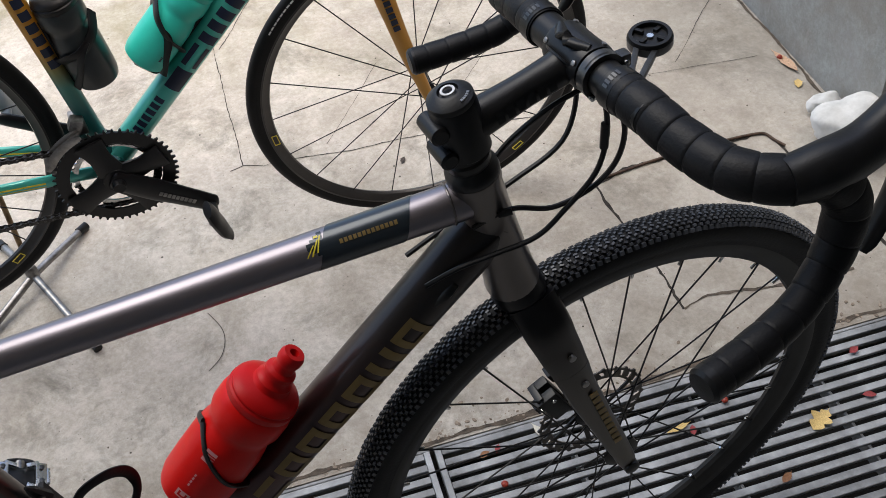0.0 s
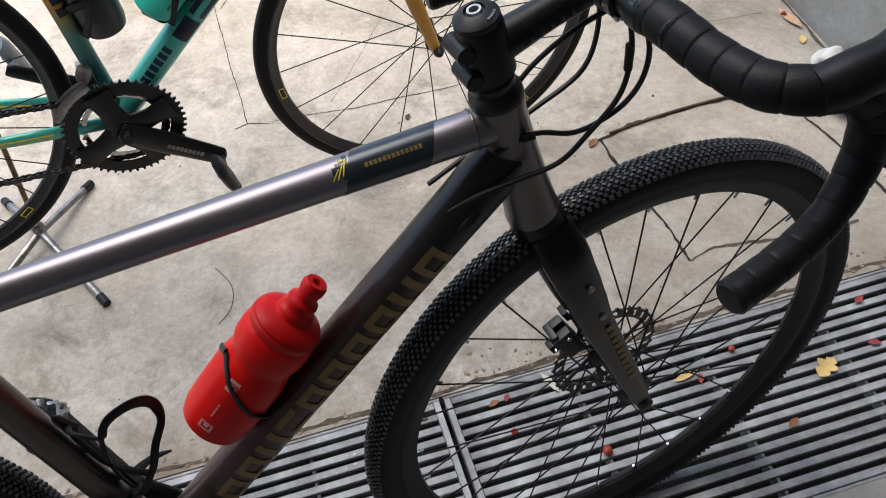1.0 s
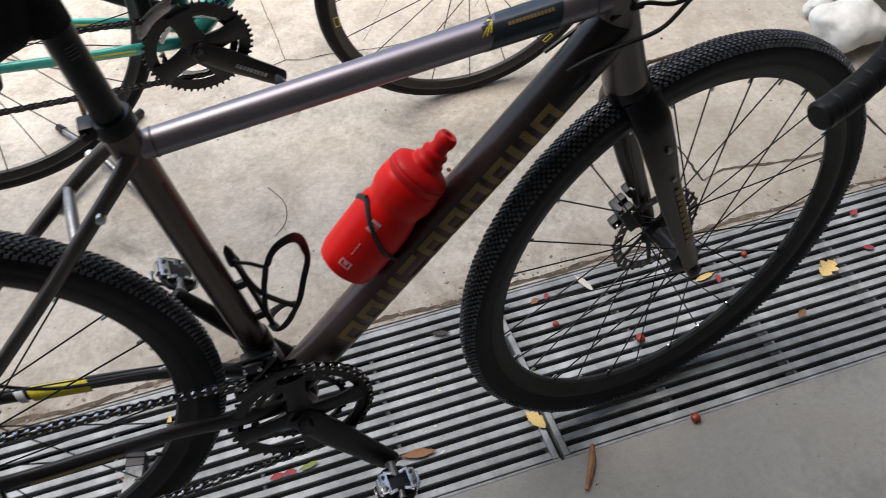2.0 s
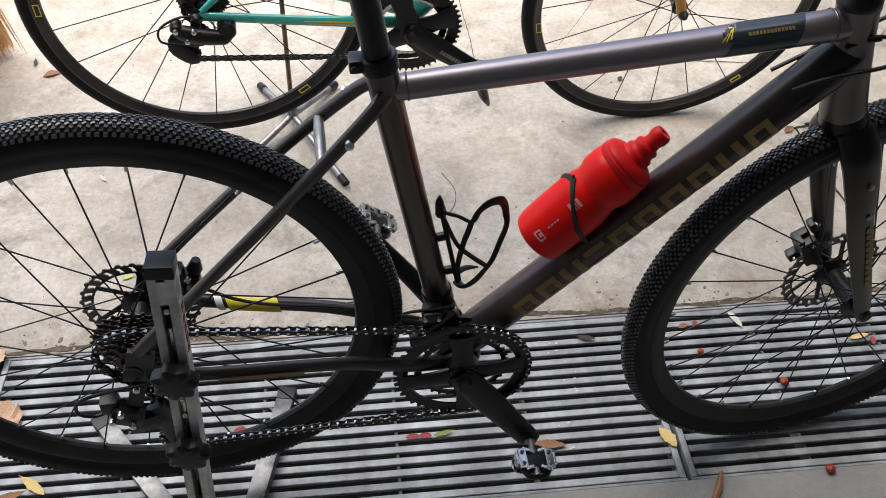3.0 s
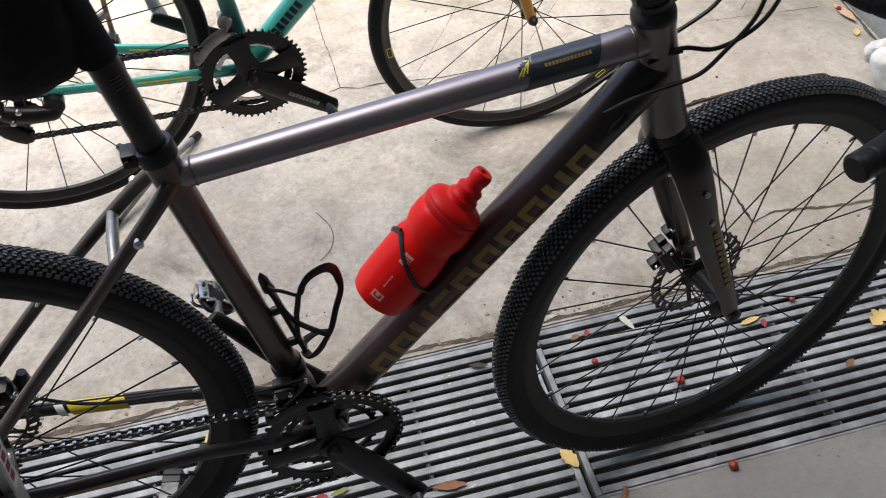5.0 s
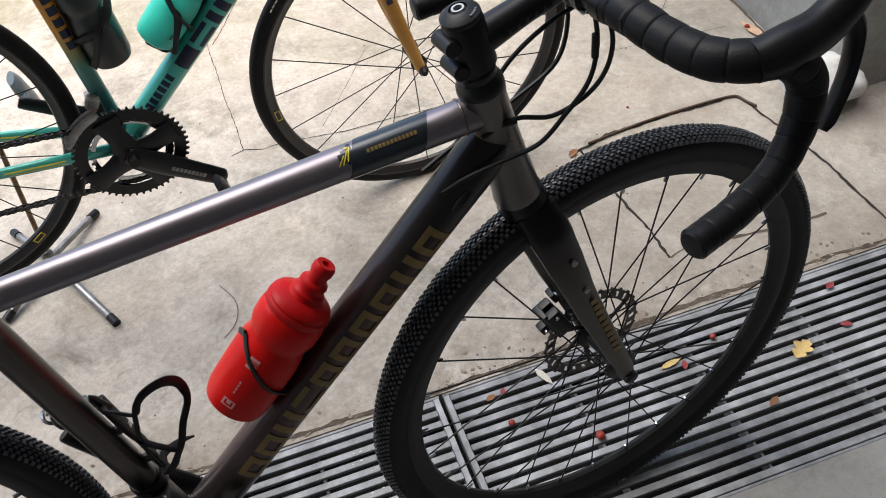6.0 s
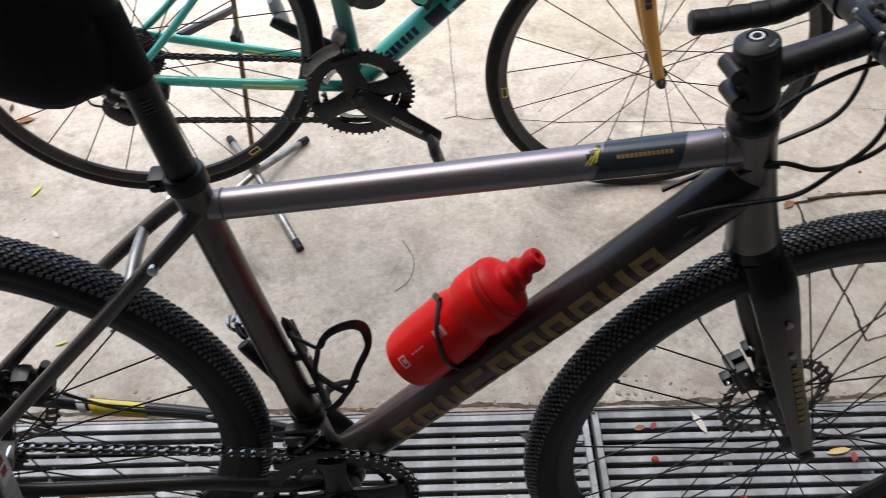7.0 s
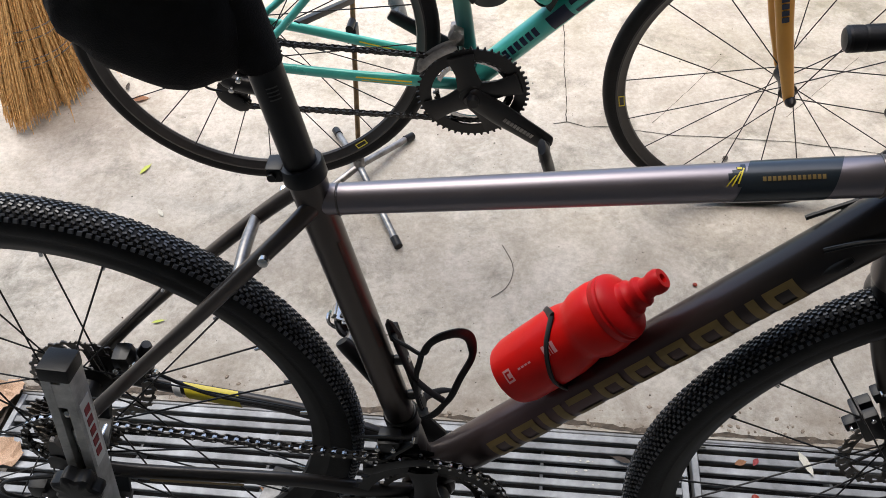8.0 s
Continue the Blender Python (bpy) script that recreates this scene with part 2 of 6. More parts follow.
    bp.inputs["Strength"].default_value, bp.inputs["Distance"].default_value = 0.5, 0.003
    nt.links.new(small.outputs["Fac"], bp.inputs["Height"])
    nt.links.new(bp.outputs["Normal"], b.inputs["Normal"])
    return m


CONCRETE = concrete_mat("weathered_concrete", (0.555, 0.523, 0.468), (0.39, 0.36, 0.315), (0.06, 0.058, 0.045))
CONCRETE_WALL = concrete_mat("painted_wall", (0.42, 0.45, 0.45), (0.36, 0.385, 0.385), (0.2, 0.2, 0.2))
PLASTER = mat("plaster", (0.24, 0.225, 0.20), 0.8, vary=0.06, scale=3, bump=0.2, bump_scale=80)
GRATE = mat("weathered_grate_steel", (0.33, 0.340, 0.350), 0.54, 0.15, 0.4, 9, 0.3, 120, spec=0.32, second=(0.085, 0.086, 0.086))


def vary_pieces(m, low, high):
    """Let each separate piece differ a little in tone."""
    nt = m.node_tree
    b = nt.nodes["Principled BSDF"]
    info = nt.nodes.new("ShaderNodeObjectInfo")
    rng_ = nt.nodes.new("ShaderNodeMapRange")
    rng_.inputs["To Min"].default_value, rng_.inputs["To Max"].default_value = low, high
    nt.links.new(info.outputs["Random"], rng_.inputs["Value"])
    hs = nt.nodes.new("ShaderNodeHueSaturation")
    nt.links.new(rng_.outputs["Result"], hs.inputs["Value"])
    nt.links.new(b.inputs["Base Color"].links[0].from_socket, hs.inputs["Color"])
    nt.links.new(hs.outputs["Color"], b.inputs["Base Color"])


vary_pieces(GRATE, 0.82, 1.15)
# near-black so the gaps between the slats read as deep shade
GAP_SHADE = mat("drain_gap_shade", (0.005, 0.0045, 0.004), 0.95, vary=0.3, scale=20)
DIRT = mat("dirt", (0.11, 0.086, 0.064), 0.95, vary=0.35, scale=45, bump=0.6)
RUBBLE = mat("crumbled_mortar", (0.27, 0.22, 0.17), 0.95, vary=0.3, scale=120, bump=0.4, second=(0.10, 0.075, 0.055))
CRACK = mat("crack_dirt", (0.035, 0.029, 0.023), 0.95, vary=0.4, scale=60, bump=0.5)
FRAME_PAINT = mat("grey_metallic_paint", (0.225, 0.204, 0.222), 0.37, 0.92, 0.02, 8, 0.012, 900, coat=0.25)
# the same frame paint twice more, with shade put into the colour
FRAME_PAINT_SHADED = mat("grey_metallic_paint_shaded", (0.080, 0.067, 0.061), 0.33, 0.75, 0.06, 8, 0.03, 900, coat=0.2)
HEAD_PAINT = mat("grey_metallic_paint_dimmed", (0.125, 0.112, 0.106), 0.32, 0.85, 0.05, 8, 0.03, 900, coat=0.25)
WINE_REFLECTION = mat("painted_wine_reflection", (0.095, 0.040, 0.032), 0.45, 0.3, 0.1, 30)


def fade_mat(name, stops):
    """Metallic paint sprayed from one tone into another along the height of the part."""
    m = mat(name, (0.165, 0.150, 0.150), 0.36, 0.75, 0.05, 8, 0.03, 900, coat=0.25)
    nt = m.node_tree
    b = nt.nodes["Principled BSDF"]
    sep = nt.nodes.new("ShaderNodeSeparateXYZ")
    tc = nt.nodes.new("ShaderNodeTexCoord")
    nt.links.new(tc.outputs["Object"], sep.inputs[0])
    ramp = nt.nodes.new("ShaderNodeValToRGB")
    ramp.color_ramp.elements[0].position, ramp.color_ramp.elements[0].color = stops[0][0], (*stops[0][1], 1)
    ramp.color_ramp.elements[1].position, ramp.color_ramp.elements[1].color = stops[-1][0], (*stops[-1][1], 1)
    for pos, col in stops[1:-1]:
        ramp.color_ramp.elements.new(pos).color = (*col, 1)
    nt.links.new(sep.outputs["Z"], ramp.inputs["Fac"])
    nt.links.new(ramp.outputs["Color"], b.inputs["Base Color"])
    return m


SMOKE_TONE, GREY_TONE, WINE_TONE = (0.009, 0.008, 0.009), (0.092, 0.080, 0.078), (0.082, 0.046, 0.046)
# the wine stops also carry the red bottle's reflection in the paint colour
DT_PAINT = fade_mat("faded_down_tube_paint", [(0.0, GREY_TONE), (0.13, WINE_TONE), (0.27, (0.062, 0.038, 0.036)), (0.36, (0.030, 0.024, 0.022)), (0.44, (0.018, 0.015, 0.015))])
SEAT_FADE = fade_mat("teal_to_orange_paint", [(0.0, (0.015, 0.10, 0.10)), (0.15, (0.02, 0.15, 0.15)), (0.20, (0.06, 0.24, 0.19)), (0.235, (0.26, 0.25, 0.08)), (0.275, (0.60, 0.28, 0.025)), (0.40, (0.62, 0.29, 0.025))])
SEAT_FADE.node_tree.nodes["Principled BSDF"].inputs["Metallic"].default_value = 0.1
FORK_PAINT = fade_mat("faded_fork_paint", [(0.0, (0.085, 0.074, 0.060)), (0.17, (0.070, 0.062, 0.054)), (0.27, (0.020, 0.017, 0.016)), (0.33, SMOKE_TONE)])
FRAME_DARK = mat("dark_smoke_paint", (0.035, 0.032, 0.032), 0.42, 0.5, 0.06, 9, coat=0.15)
NAVY = mat("gloss_dark_blue_band", (0.018, 0.026, 0.034), 0.3, 0.3, 0.05, 20, coat=0.4)
GOLD = mat("dull_gold_lettering", (0.225, 0.152, 0.052), 0.42, 0.3, 0.1, 30)
YELLOW = mat("yellow_print", (0.62, 0.50, 0.03), 0.4, 0, 0.08, 40)
WHITE_PRINT = mat("white_print", (0.7, 0.7, 0.68), 0.45, 0, 0.05, 40)
PINK_PRINT = mat("pale_print", (0.62, 0.27, 0.28), 0.45, 0, 0.08, 60)
BLACK = mat("black_anodised", (0.0075, 0.0075, 0.008), 0.36, 0.05, 0.15, 60, 0.05, 700, spec=0.34)
BLACK_PL = mat("black_plastic", (0.0075, 0.0075, 0.008), 0.40, 0.0, 0.15, 60, 0.08, 500, spec=0.30)
CARBON = mat("matt_black_rim", (0.014, 0.0138, 0.0135), 0.42, 0.0, 0.35, 12, 0.03, 400, spec=0.28)
RUBBER = mat("black_rubber", (0.006, 0.006, 0.007), 0.58, 0.0, 0.3, 25, 0.2, 250, spec=0.25)
TREAD = mat("dusty_tread_rubber", (0.054, 0.058, 0.067), 0.38, 0.0, 0.3, 40, 0.12, 300, spec=0.75)
TAPE = mat("black_bar_tape", (0.005, 0.005, 0.006), 0.5, 0.0, 0.2, 40, 0.16, 420, spec=0.24)
FABRIC = mat("black_fabric", (0.008, 0.008, 0.009), 0.8, 0.0, 0.3, 60, 0.5, 700, spec=0.2)
STEEL = mat("bright_steel", (0.62, 0.62, 0.61), 0.25, 1.0, 0.15, 50, 0.05, 300)
DULL_STEEL = mat("dull_steel", (0.30, 0.29, 0.28), 0.38, 0.9, 0.3, 35, 0.1, 200)
CHAIN_STEEL = mat("oily_chain_steel", (0.055, 0.052, 0.05), 0.36, 0.85, 0.4, 90)
DUSTY_STEEL = mat("dusty_brown_steel", (0.10, 0.085, 0.07), 0.42, 0.8, 0.4, 60, 0.1, 200)
ROTOR = mat("dark_disc_steel", (0.12, 0.11, 0.10), 0.34, 0.9, 0.3, 35, 0.1, 200)
MECH_GREY = mat("dark_grey_metal", (0.09, 0.09, 0.09), 0.34, 0.8, 0.2, 40, 0.05, 300)
PEDAL_LIT = mat("lit_pedal_plastic", (0.11, 0.135, 0.15), 0.3, 0.0, 0.15, 40)
ROAD_RIM = mat("satin_carbon_rim", (0.030, 0.027, 0.025), 0.34, 0.0, 0.3, 9, 0.02, 300, spec=0.55)
DARK_RUST = mat("dark_rust", (0.085, 0.052, 0.034), 0.7, 0.3, 0.4, 60, 0.3, 150)
RUSTY = mat("brown_metal", (0.22, 0.15, 0.08), 0.45, 0.7, 0.35, 40, 0.2, 150)
SCUFFED_ALU = mat("scuffed_dark_aluminium", (0.19, 0.188, 0.185), 0.40, 0.8, 0.35, 30, 0.1, 200)
ALU = mat("brushed_aluminium", (0.54, 0.535, 0.52), 0.42, 0.55, 0.25, 30, 0.1, 260)
RED = mat("red_plastic", (0.62, 0.007, 0.005), 0.36, 0.0, 0.06, 15, 0.04, 200, spec=0.17)
RED_CAP = mat("red_rubbery_plastic", (0.50, 0.0045, 0.005), 0.42, 0.0, 0.08, 20, 0.05, 200, spec=0.2)
CELESTE = mat("celeste_gloss_paint", (0.065, 0.45, 0.385), 0.28, 0.15, 0.08, 5, coat=0.5)
CELESTE_DK = mat("deep_teal_paint", (0.02, 0.15, 0.15), 0.28, 0.15, 0.1, 5, coat=0.5)
ORANGE = mat("orange_yellow_paint", (0.60, 0.28, 0.025), 0.3, 0.1, 0.08, 6, coat=0.4)
MINT = mat("mint_plastic", (0.035, 0.62, 0.49), 0.4, 0.0, 0.06, 20, spec=0.5)
SMOKE = mat("smoky_plastic", (0.02, 0.026, 0.027), 0.3, 0.0, 0.2, 20)
INK = mat("dark_blue_print", (0.012, 0.02, 0.05), 0.35, 0.0, 0.1, 30)
STRAW = mat("straw", (0.68, 0.43, 0.18), 0.8, 0.0, 0.35, 90, 0.5, 300, second=(0.33, 0.17, 0.055))
WOOD = mat("pale_wood", (0.42, 0.30, 0.17), 0.6, 0.0, 0.2, 30, 0.2, 200)
STONE = mat("white_painted_stone", (0.72, 0.72, 0.70), 0.7, 0.0, 0.1, 12, 0.5, 60, second=(0.42, 0.42, 0.40))
LEAF_YELLOW = mat("yellow_leaf", (0.66, 0.50, 0.20), 0.7, 0, 0.4, 60, 0.6, 150, second=(0.42, 0.26, 0.09))
LEAF_TAN = mat("tan_leaf", (0.58, 0.40, 0.27), 0.8, 0, 0.45, 45, 0.8, 120, second=(0.34, 0.20, 0.12))
LEAF_BROWN = mat("brown_leaf", (0.28, 0.13, 0.06), 0.75, 0, 0.3, 90, 0.4, 200)
LEAF_PALE = mat("pale_leaf", (0.58, 0.56, 0.47), 0.7, 0, 0.2, 100, 0.2, 200)
LEAF_LIME = mat("lime_leaf", (0.50, 0.56, 0.10), 0.65, 0, 0.2, 100, 0.2, 200)
LEAF_OLIVE = mat("olive_leaf", (0.21, 0.24, 0.05), 0.65, 0, 0.25, 100, 0.3, 200)
LEAF_RED = mat("red_leaf", (0.30, 0.042, 0.045), 0.7, 0, 0.3, 100, 0.3, 200)
LEAF_DARK = mat("withered_leaf", (0.06, 0.045, 0.035), 0.8, 0, 0.3, 100, 0.4, 200)
BERRY = mat("red_berry", (0.32, 0.035, 0.014), 0.4, 0, 0.3, 150, 0.3, 200)

# ---- ground, drain and walls ----
SLOPE, Y0, Y1 = 0.0846, 0.128, 0.508


def ground_z(y):
    return 0.0 if y < Y1 else SLOPE * (min(y, 2.4) - 0.49)


def build_ground():
    bm = bmesh.new()
    prof = [(-40, 0), (-2, 0), (Y0, 0), (Y0, -0.09), (Y1, -0.09), (Y1, ground_z(Y1)), (1.2, ground_z(1.2)), (2.4, ground_z(2.4)), (40, ground_z(2.4))]
    xs = [-40, -4, 0, 4, 40]
    rows = [[bm.verts.new((x, y, z)) for x in xs] for y, z in prof]
    for a, b in zip(rows, rows[1:]):
        for j in range(len(xs) - 1):
            bm.faces.new((a[j], a[j + 1], b[j + 1], b[j]))
    g = finish("ground", bm, CONCRETE, smooth=False)
    tagged(g, "weathered grey concrete yard floor with stains and a drain channel", "ground", kind="structure")
    bm = bmesh.new()
    box(bm, (-20.49, (Y0 + Y1) / 2, -0.0435), (39.0, Y1 - Y0 - 0.002, 0.088))
    box(bm, (21.02, (Y0 + Y1) / 2, -0.0435), (37.96, Y1 - Y0 - 0.002, 0.088))
    tagged(finish("pavement", bm, CONCRETE, smooth=False), "concrete strip closing the end of the drain channel", "pavement", kind="structure")
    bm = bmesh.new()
    # black sheet standing in for the shade down in the channel
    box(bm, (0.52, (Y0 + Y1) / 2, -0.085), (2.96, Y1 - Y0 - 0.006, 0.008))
    tagged(finish("drain_bed", bm, GAP_SHADE, smooth=False), "black sheet on the drain bed, painting the shade between the slats", "drain bed", kind="structure")


build_ground()


def build_walls():
    # a real wall at its foot; the unseen upper part is added to cut eastern sky
    bm = bmesh.new()
    box(bm, (1.395 + 0.12, 0.94 + 2.6, 1.2), (0.24, 5.2, 2.6), bevel=0.006)
    tagged(finish("wall_east", bm, CONCRETE_WALL), "smooth pale grey painted wall beside the yard, raised to block sky", "wall", kind="structure")
    # unseen wall behind the camera, added to darken surfaces facing it
    bm = bmesh.new()
    box(bm, (0, -2.05, 1.5), (14, 0.2, 3.4))
    tagged(finish("shade_wall_south", bm, PLASTER), "unseen plain plastered wall added to darken the near side", "wall", kind="structure")
    # unseen wall, added to dim the right-hand side
    bm = bmesh.new()
    box(bm, (2.12, -0.505, 1.2), (0.24, 2.89, 2.6))
    tagged(finish("shade_wall_end", bm, PLASTER), "unseen plain plastered wall added to block light from the east", "wall", kind="structure")
    # unseen ceiling, added to keep the sky off the near side
    bm = bmesh.new()
    box(bm, (0, -0.93, 2.50), (14, 2.14, 0.15))
    tagged(finish("ceiling", bm, PLASTER), "unseen plain plastered ceiling added to block sky over the drain", "ceiling", kind="structure")


build_walls()


# ---- wheels and drive parts, shared by both bikes ----
def knob(bm, c, t, n, s, lt, ls, h):
    """A small tapered rubber block at c: t along the tread, n outwards, s across."""
    lo = [bm.verts.new(c + t * lt * a + s * ls * b - n * 0.001) for a, b in ((-.5, -.5), (.5, -.5), (.5, .5), (-.5, .5))]
    hi = [bm.verts.new(c + t * lt * a * 0.82 + s * ls * b * 0.82 + n * h) for a, b in ((-.5, -.5), (.5, -.5), (.5, .5), (-.5, .5))]
    bm.faces.new(hi)
    for j in range(4):
        k = (j + 1) % 4
        bm.faces.new((lo[j], lo[k], hi[k], hi[j]))


def build_wheel(bike, name, m, outer, tr, rim_out, rim_in, rim_w, spokes, flange, hub_w, tread, rotor=0.0, rim_mat=None):
    """A wheel about the y axis; tread: whether it is knobbly; rotor: the disc's place along the axle."""
    centre = outer - tr - (0.0026 if tread else 0.0)
    bm = bmesh.new()
    w = rim_w / 2
    lathe(bm, [(rim_out, -w * .92), (rim_out - .007, -w), (rim_in + .014, -w * .8), (rim_in + .002, -w * .38), (rim_in, 0), (rim_in + .002, w * .38), (rim_in + .014, w * .8), (rim_out - .007, w), (rim_out, w * .92), (rim_out - .003, 0)], seg=96, closed=True)
    wheel = part(name, bm, rim_mat or CARBON, bike, "", m)
    bm = bmesh.new()
    sec = []
    for j in range(15):
        a = radians(-118 + 236 * j / 14)
        sec.append((centre + tr * math.cos(a), tr * math.sin(a)))
    sec += [(rim_out + .003, w * 1.06), (rim_out - .0035, w * .96), (rim_out - .0035, -w * .96), (rim_out + .003, -w * 1.06)]
    lathe(bm, sec, seg=120, closed=True)
    part("tyre", bm, RUBBER, wheel, "black rubber tyre with a smooth sidewall")
    if tread:
        bm = bmesh.new()
        n = 252
        rng = random.Random(5)
        # (angle across the tyre, length, width, height, slant)
        rows_ = [(0, .0050, .0027, .0020, 0), (10, .0048, .0026, .0022, 22), (20, .0050, .0027, .0022, -18), (30.5, .0050, .0029, .0023, 16), (42, .0052, .0033, .0025, -10), (55, .0056, .0050, .0034, 0)]
        for i in range(n):
            for row, (phi0, kl, kw, kh, slant) in enumerate(rows_):
                for sgn in ((1, -1) if phi0 else (1,)):
                    half = .5 if (row % 2) ^ (sgn < 0) else 0.0
                    th = 2 * math.pi * (i + half) / n
                    rad = v3((math.cos(th), 0, math.sin(th)))
                    tang = v3((-math.sin(th), 0, math.cos(th)))
                    p = radians(phi0 * sgn)
                    out = rad * math.cos(p) + v3((0, 1, 0)) * math.sin(p)
                    across = out.cross(tang)
                    tw = radians(rng.uniform(-7, 7) + slant * sgn)
                    t2 = tang * math.cos(tw) + across * math.sin(tw)
                    knob(bm, rad * centre + out * tr, t2, out, out.cross(t2), kl * rng.uniform(.92, 1.08), kw, kh * rng.uniform(.9, 1.1))
        part("tread", bm, TREAD, wheel, "rows of small square rubber knobs", smooth=False)
    bm = bmesh.new()
    hw = hub_w / 2
    lathe(bm, [(.006, -hw - .012), (.010, -hw - .010), (.012, -hw + .004), (flange, -hw + .008), (flange, -hw + .012), (.015, -hw + .018), (.0125, 0), (.015, hw - .018), (flange, hw - .012), (flange, hw - .008), (.012, hw - .004), (.010, hw + .010), (.006, hw + .012)], seg=24)
    part("hub", bm, BLACK, wheel, "black anodised hub")
    meshes = []
    for sgn in (-1, 1):
        for lead in (-1, 1):
            bm = bmesh.new()
            a = radians(62) * lead
            p0 = v3((flange * .9 * math.cos(a), sgn * (hw - .010), flange * .9 * math.sin(a)))
            p1 = v3((rim_in + .003, sgn * .003, 0))
            sweep(bm, [p0, p0 + (p1 - p0) * .93, p0 + (p1 - p0) * .935, p1], [.00115, .00115, .00118, .00118], seg=6)
            ob = part("spoke", bm, BLACK, wheel)
            meshes.append(ob)
    for i in range(spokes):
        kind = (i % 2) * 2 + (i // 2) % 2
        turn = Matrix.Rotation(2 * math.pi * (i + .3) / spokes, 4, "Y")
        if i < 4:
            meshes[kind].matrix_basis = turn
        else:
            ob = new("spoke", meshes[kind].data)
            ob.parent = wheel
            ob.matrix_basis = turn
    if tread:
        bm = bmesh.new()
        sweep(bm, [(rim_in - .009, 0, 0), (rim_in + .002, 0, 0)], [.0018, .0024], 8)
        first = part("nipple", bm, STEEL, wheel, "small bright spoke nipple")
        for i in range(spokes):
            ob = first if i == 0 else new("nipple", first.data)
            ob.parent = wheel
            ob.matrix_basis = Matrix.Rotation(2 * math.pi * (i + .3) / spokes, 4, "Y")
    if rotor:
        bm = bmesh.new()
        gear(bm, (0, rotor, 0), (0, 1, 0), .0768, .080, 26, .0738, .0019)
        lathe(bm, [(.0615, rotor - .0009), (.0650, rotor - .0009), (.0650, rotor + .0009), (.0615, rotor + .0009)], seg=48, closed=True)
        for i in range(26):
            a = 2 * math.pi * i / 26
            b = a + .10
            bar(bm, (.0640 * math.cos(a), rotor, .0640 * math.sin(a)), (.0755 * math.cos(b), rotor, .0755 * math.sin(b)), .0017, .0095, up=(-math.sin(a), 0, math.cos(a)))
        part("brake_rotor", bm, ROTOR, wheel, "worn steel brake disc with a wavy edge")
        for i in range(6):
            a = 2 * math.pi * i / 6
            b = a + .5
            bm = bmesh.new()
            bar(bm, (.022 * math.cos(a), rotor, .022 * math.sin(a)), (.065 * math.cos(b), rotor, .065 * math.sin(b)), .0018, .007, up=(-math.sin(a), 0, math.cos(a)))
            ob = part("rotor_arm", bm, CHAIN_STEEL, wheel)
        bm = bmesh.new()
        lathe(bm, [(.012, rotor - .003), (.026, rotor - .002), (.026, rotor + .002), (.012, rotor + .006)], seg=20)
        part("rotor_carrier", bm, CHAIN_STEEL, wheel)
    return wheel


def build_cassette(wheel, y, big, count, gap=0.0037):
    for i in range(count):
        bm = bmesh.new()
        r = big - (big - .024) * i / (count - 1)
        teeth = max(11, int(2 * math.pi * r / .0127))
        gear(bm, (0, y - gap * i, 0), (0, 1, 0), r - .003, r + .0012, teeth, max(.017, r * .55), .0017, phase=i * .3)
        part("sprocket", bm, DUSTY_STEEL, wheel)


def arc(c, r, a0, a1, y, n=10):
    return [v3((c[0] + r * math.cos(radians(a0 + (a1 - a0) * i / n)), y, c[1] + r * math.sin(radians(a0 + (a1 - a0) * i / n)))) for i in range(n + 1)]


def build_chain(bike, path, material, rollers):
    """Links in pairs of side plates along a closed path."""
    bm, pins = bmesh.new(), bmesh.new()
    length = [0.0]
    for a, b in zip(path, path[1:]):
        length.append(length[-1] + (b - a).length)
    pitch = .0127

    def at(s):
        for i in range(len(path) - 1):
            if s <= length[i + 1]:
                f = (s - length[i]) / max(1e-9, length[i + 1] - length[i])
                return path[i].lerp(path[i + 1], f)
        return path[-1]
    for i in range(int(length[-1] / pitch)):
        a, b = at(i * pitch), at((i + 1) * pitch)
        t = (b - a).normalized()
        wide = .0040 if i % 2 else .0027
        n = t.cross(v3((0, 1, 0)))
        for sg in (-1, 1):
            off = v3((0, sg * wide, 0))
            rows = []
            for f, hh in ((-.24, .0022), (0.0, .0046), (.5, .0034), (1.0, .0046), (1.24, .0022)):
                c = a.lerp(b, f) + off
                rows.append([bm.verts.new(c + n * k * hh + v3((0, q * .0006, 0))) for k, q in ((-1, -1), (1, -1), (1, 1), (-1, 1))])
            for ra, rb in zip(rows, rows[1:]):
                for j in range(4):
                    bm.faces.new((ra[j], ra[(j + 1) % 4], rb[(j + 1) % 4], rb[j]))
            bm.faces.new(rows[0])
            bm.faces.new(rows[-1])
        lathe(pins, [(.0019, -.0054), (.0021, -.0050), (.0021, -.0024), (.0037, -.0022), (.0037, .0022), (.0021, .0024), (.0021, .0050)], a, (0, 1, 0), seg=8)
    chain = part("chain", bm, material, bike, "dark oily bicycle chain", smooth=False)
    chain["kind"] = "stuff"
    part("chain_roller", pins, rollers, chain, "bright chain rollers", smooth=False)["kind"] = "stuff"


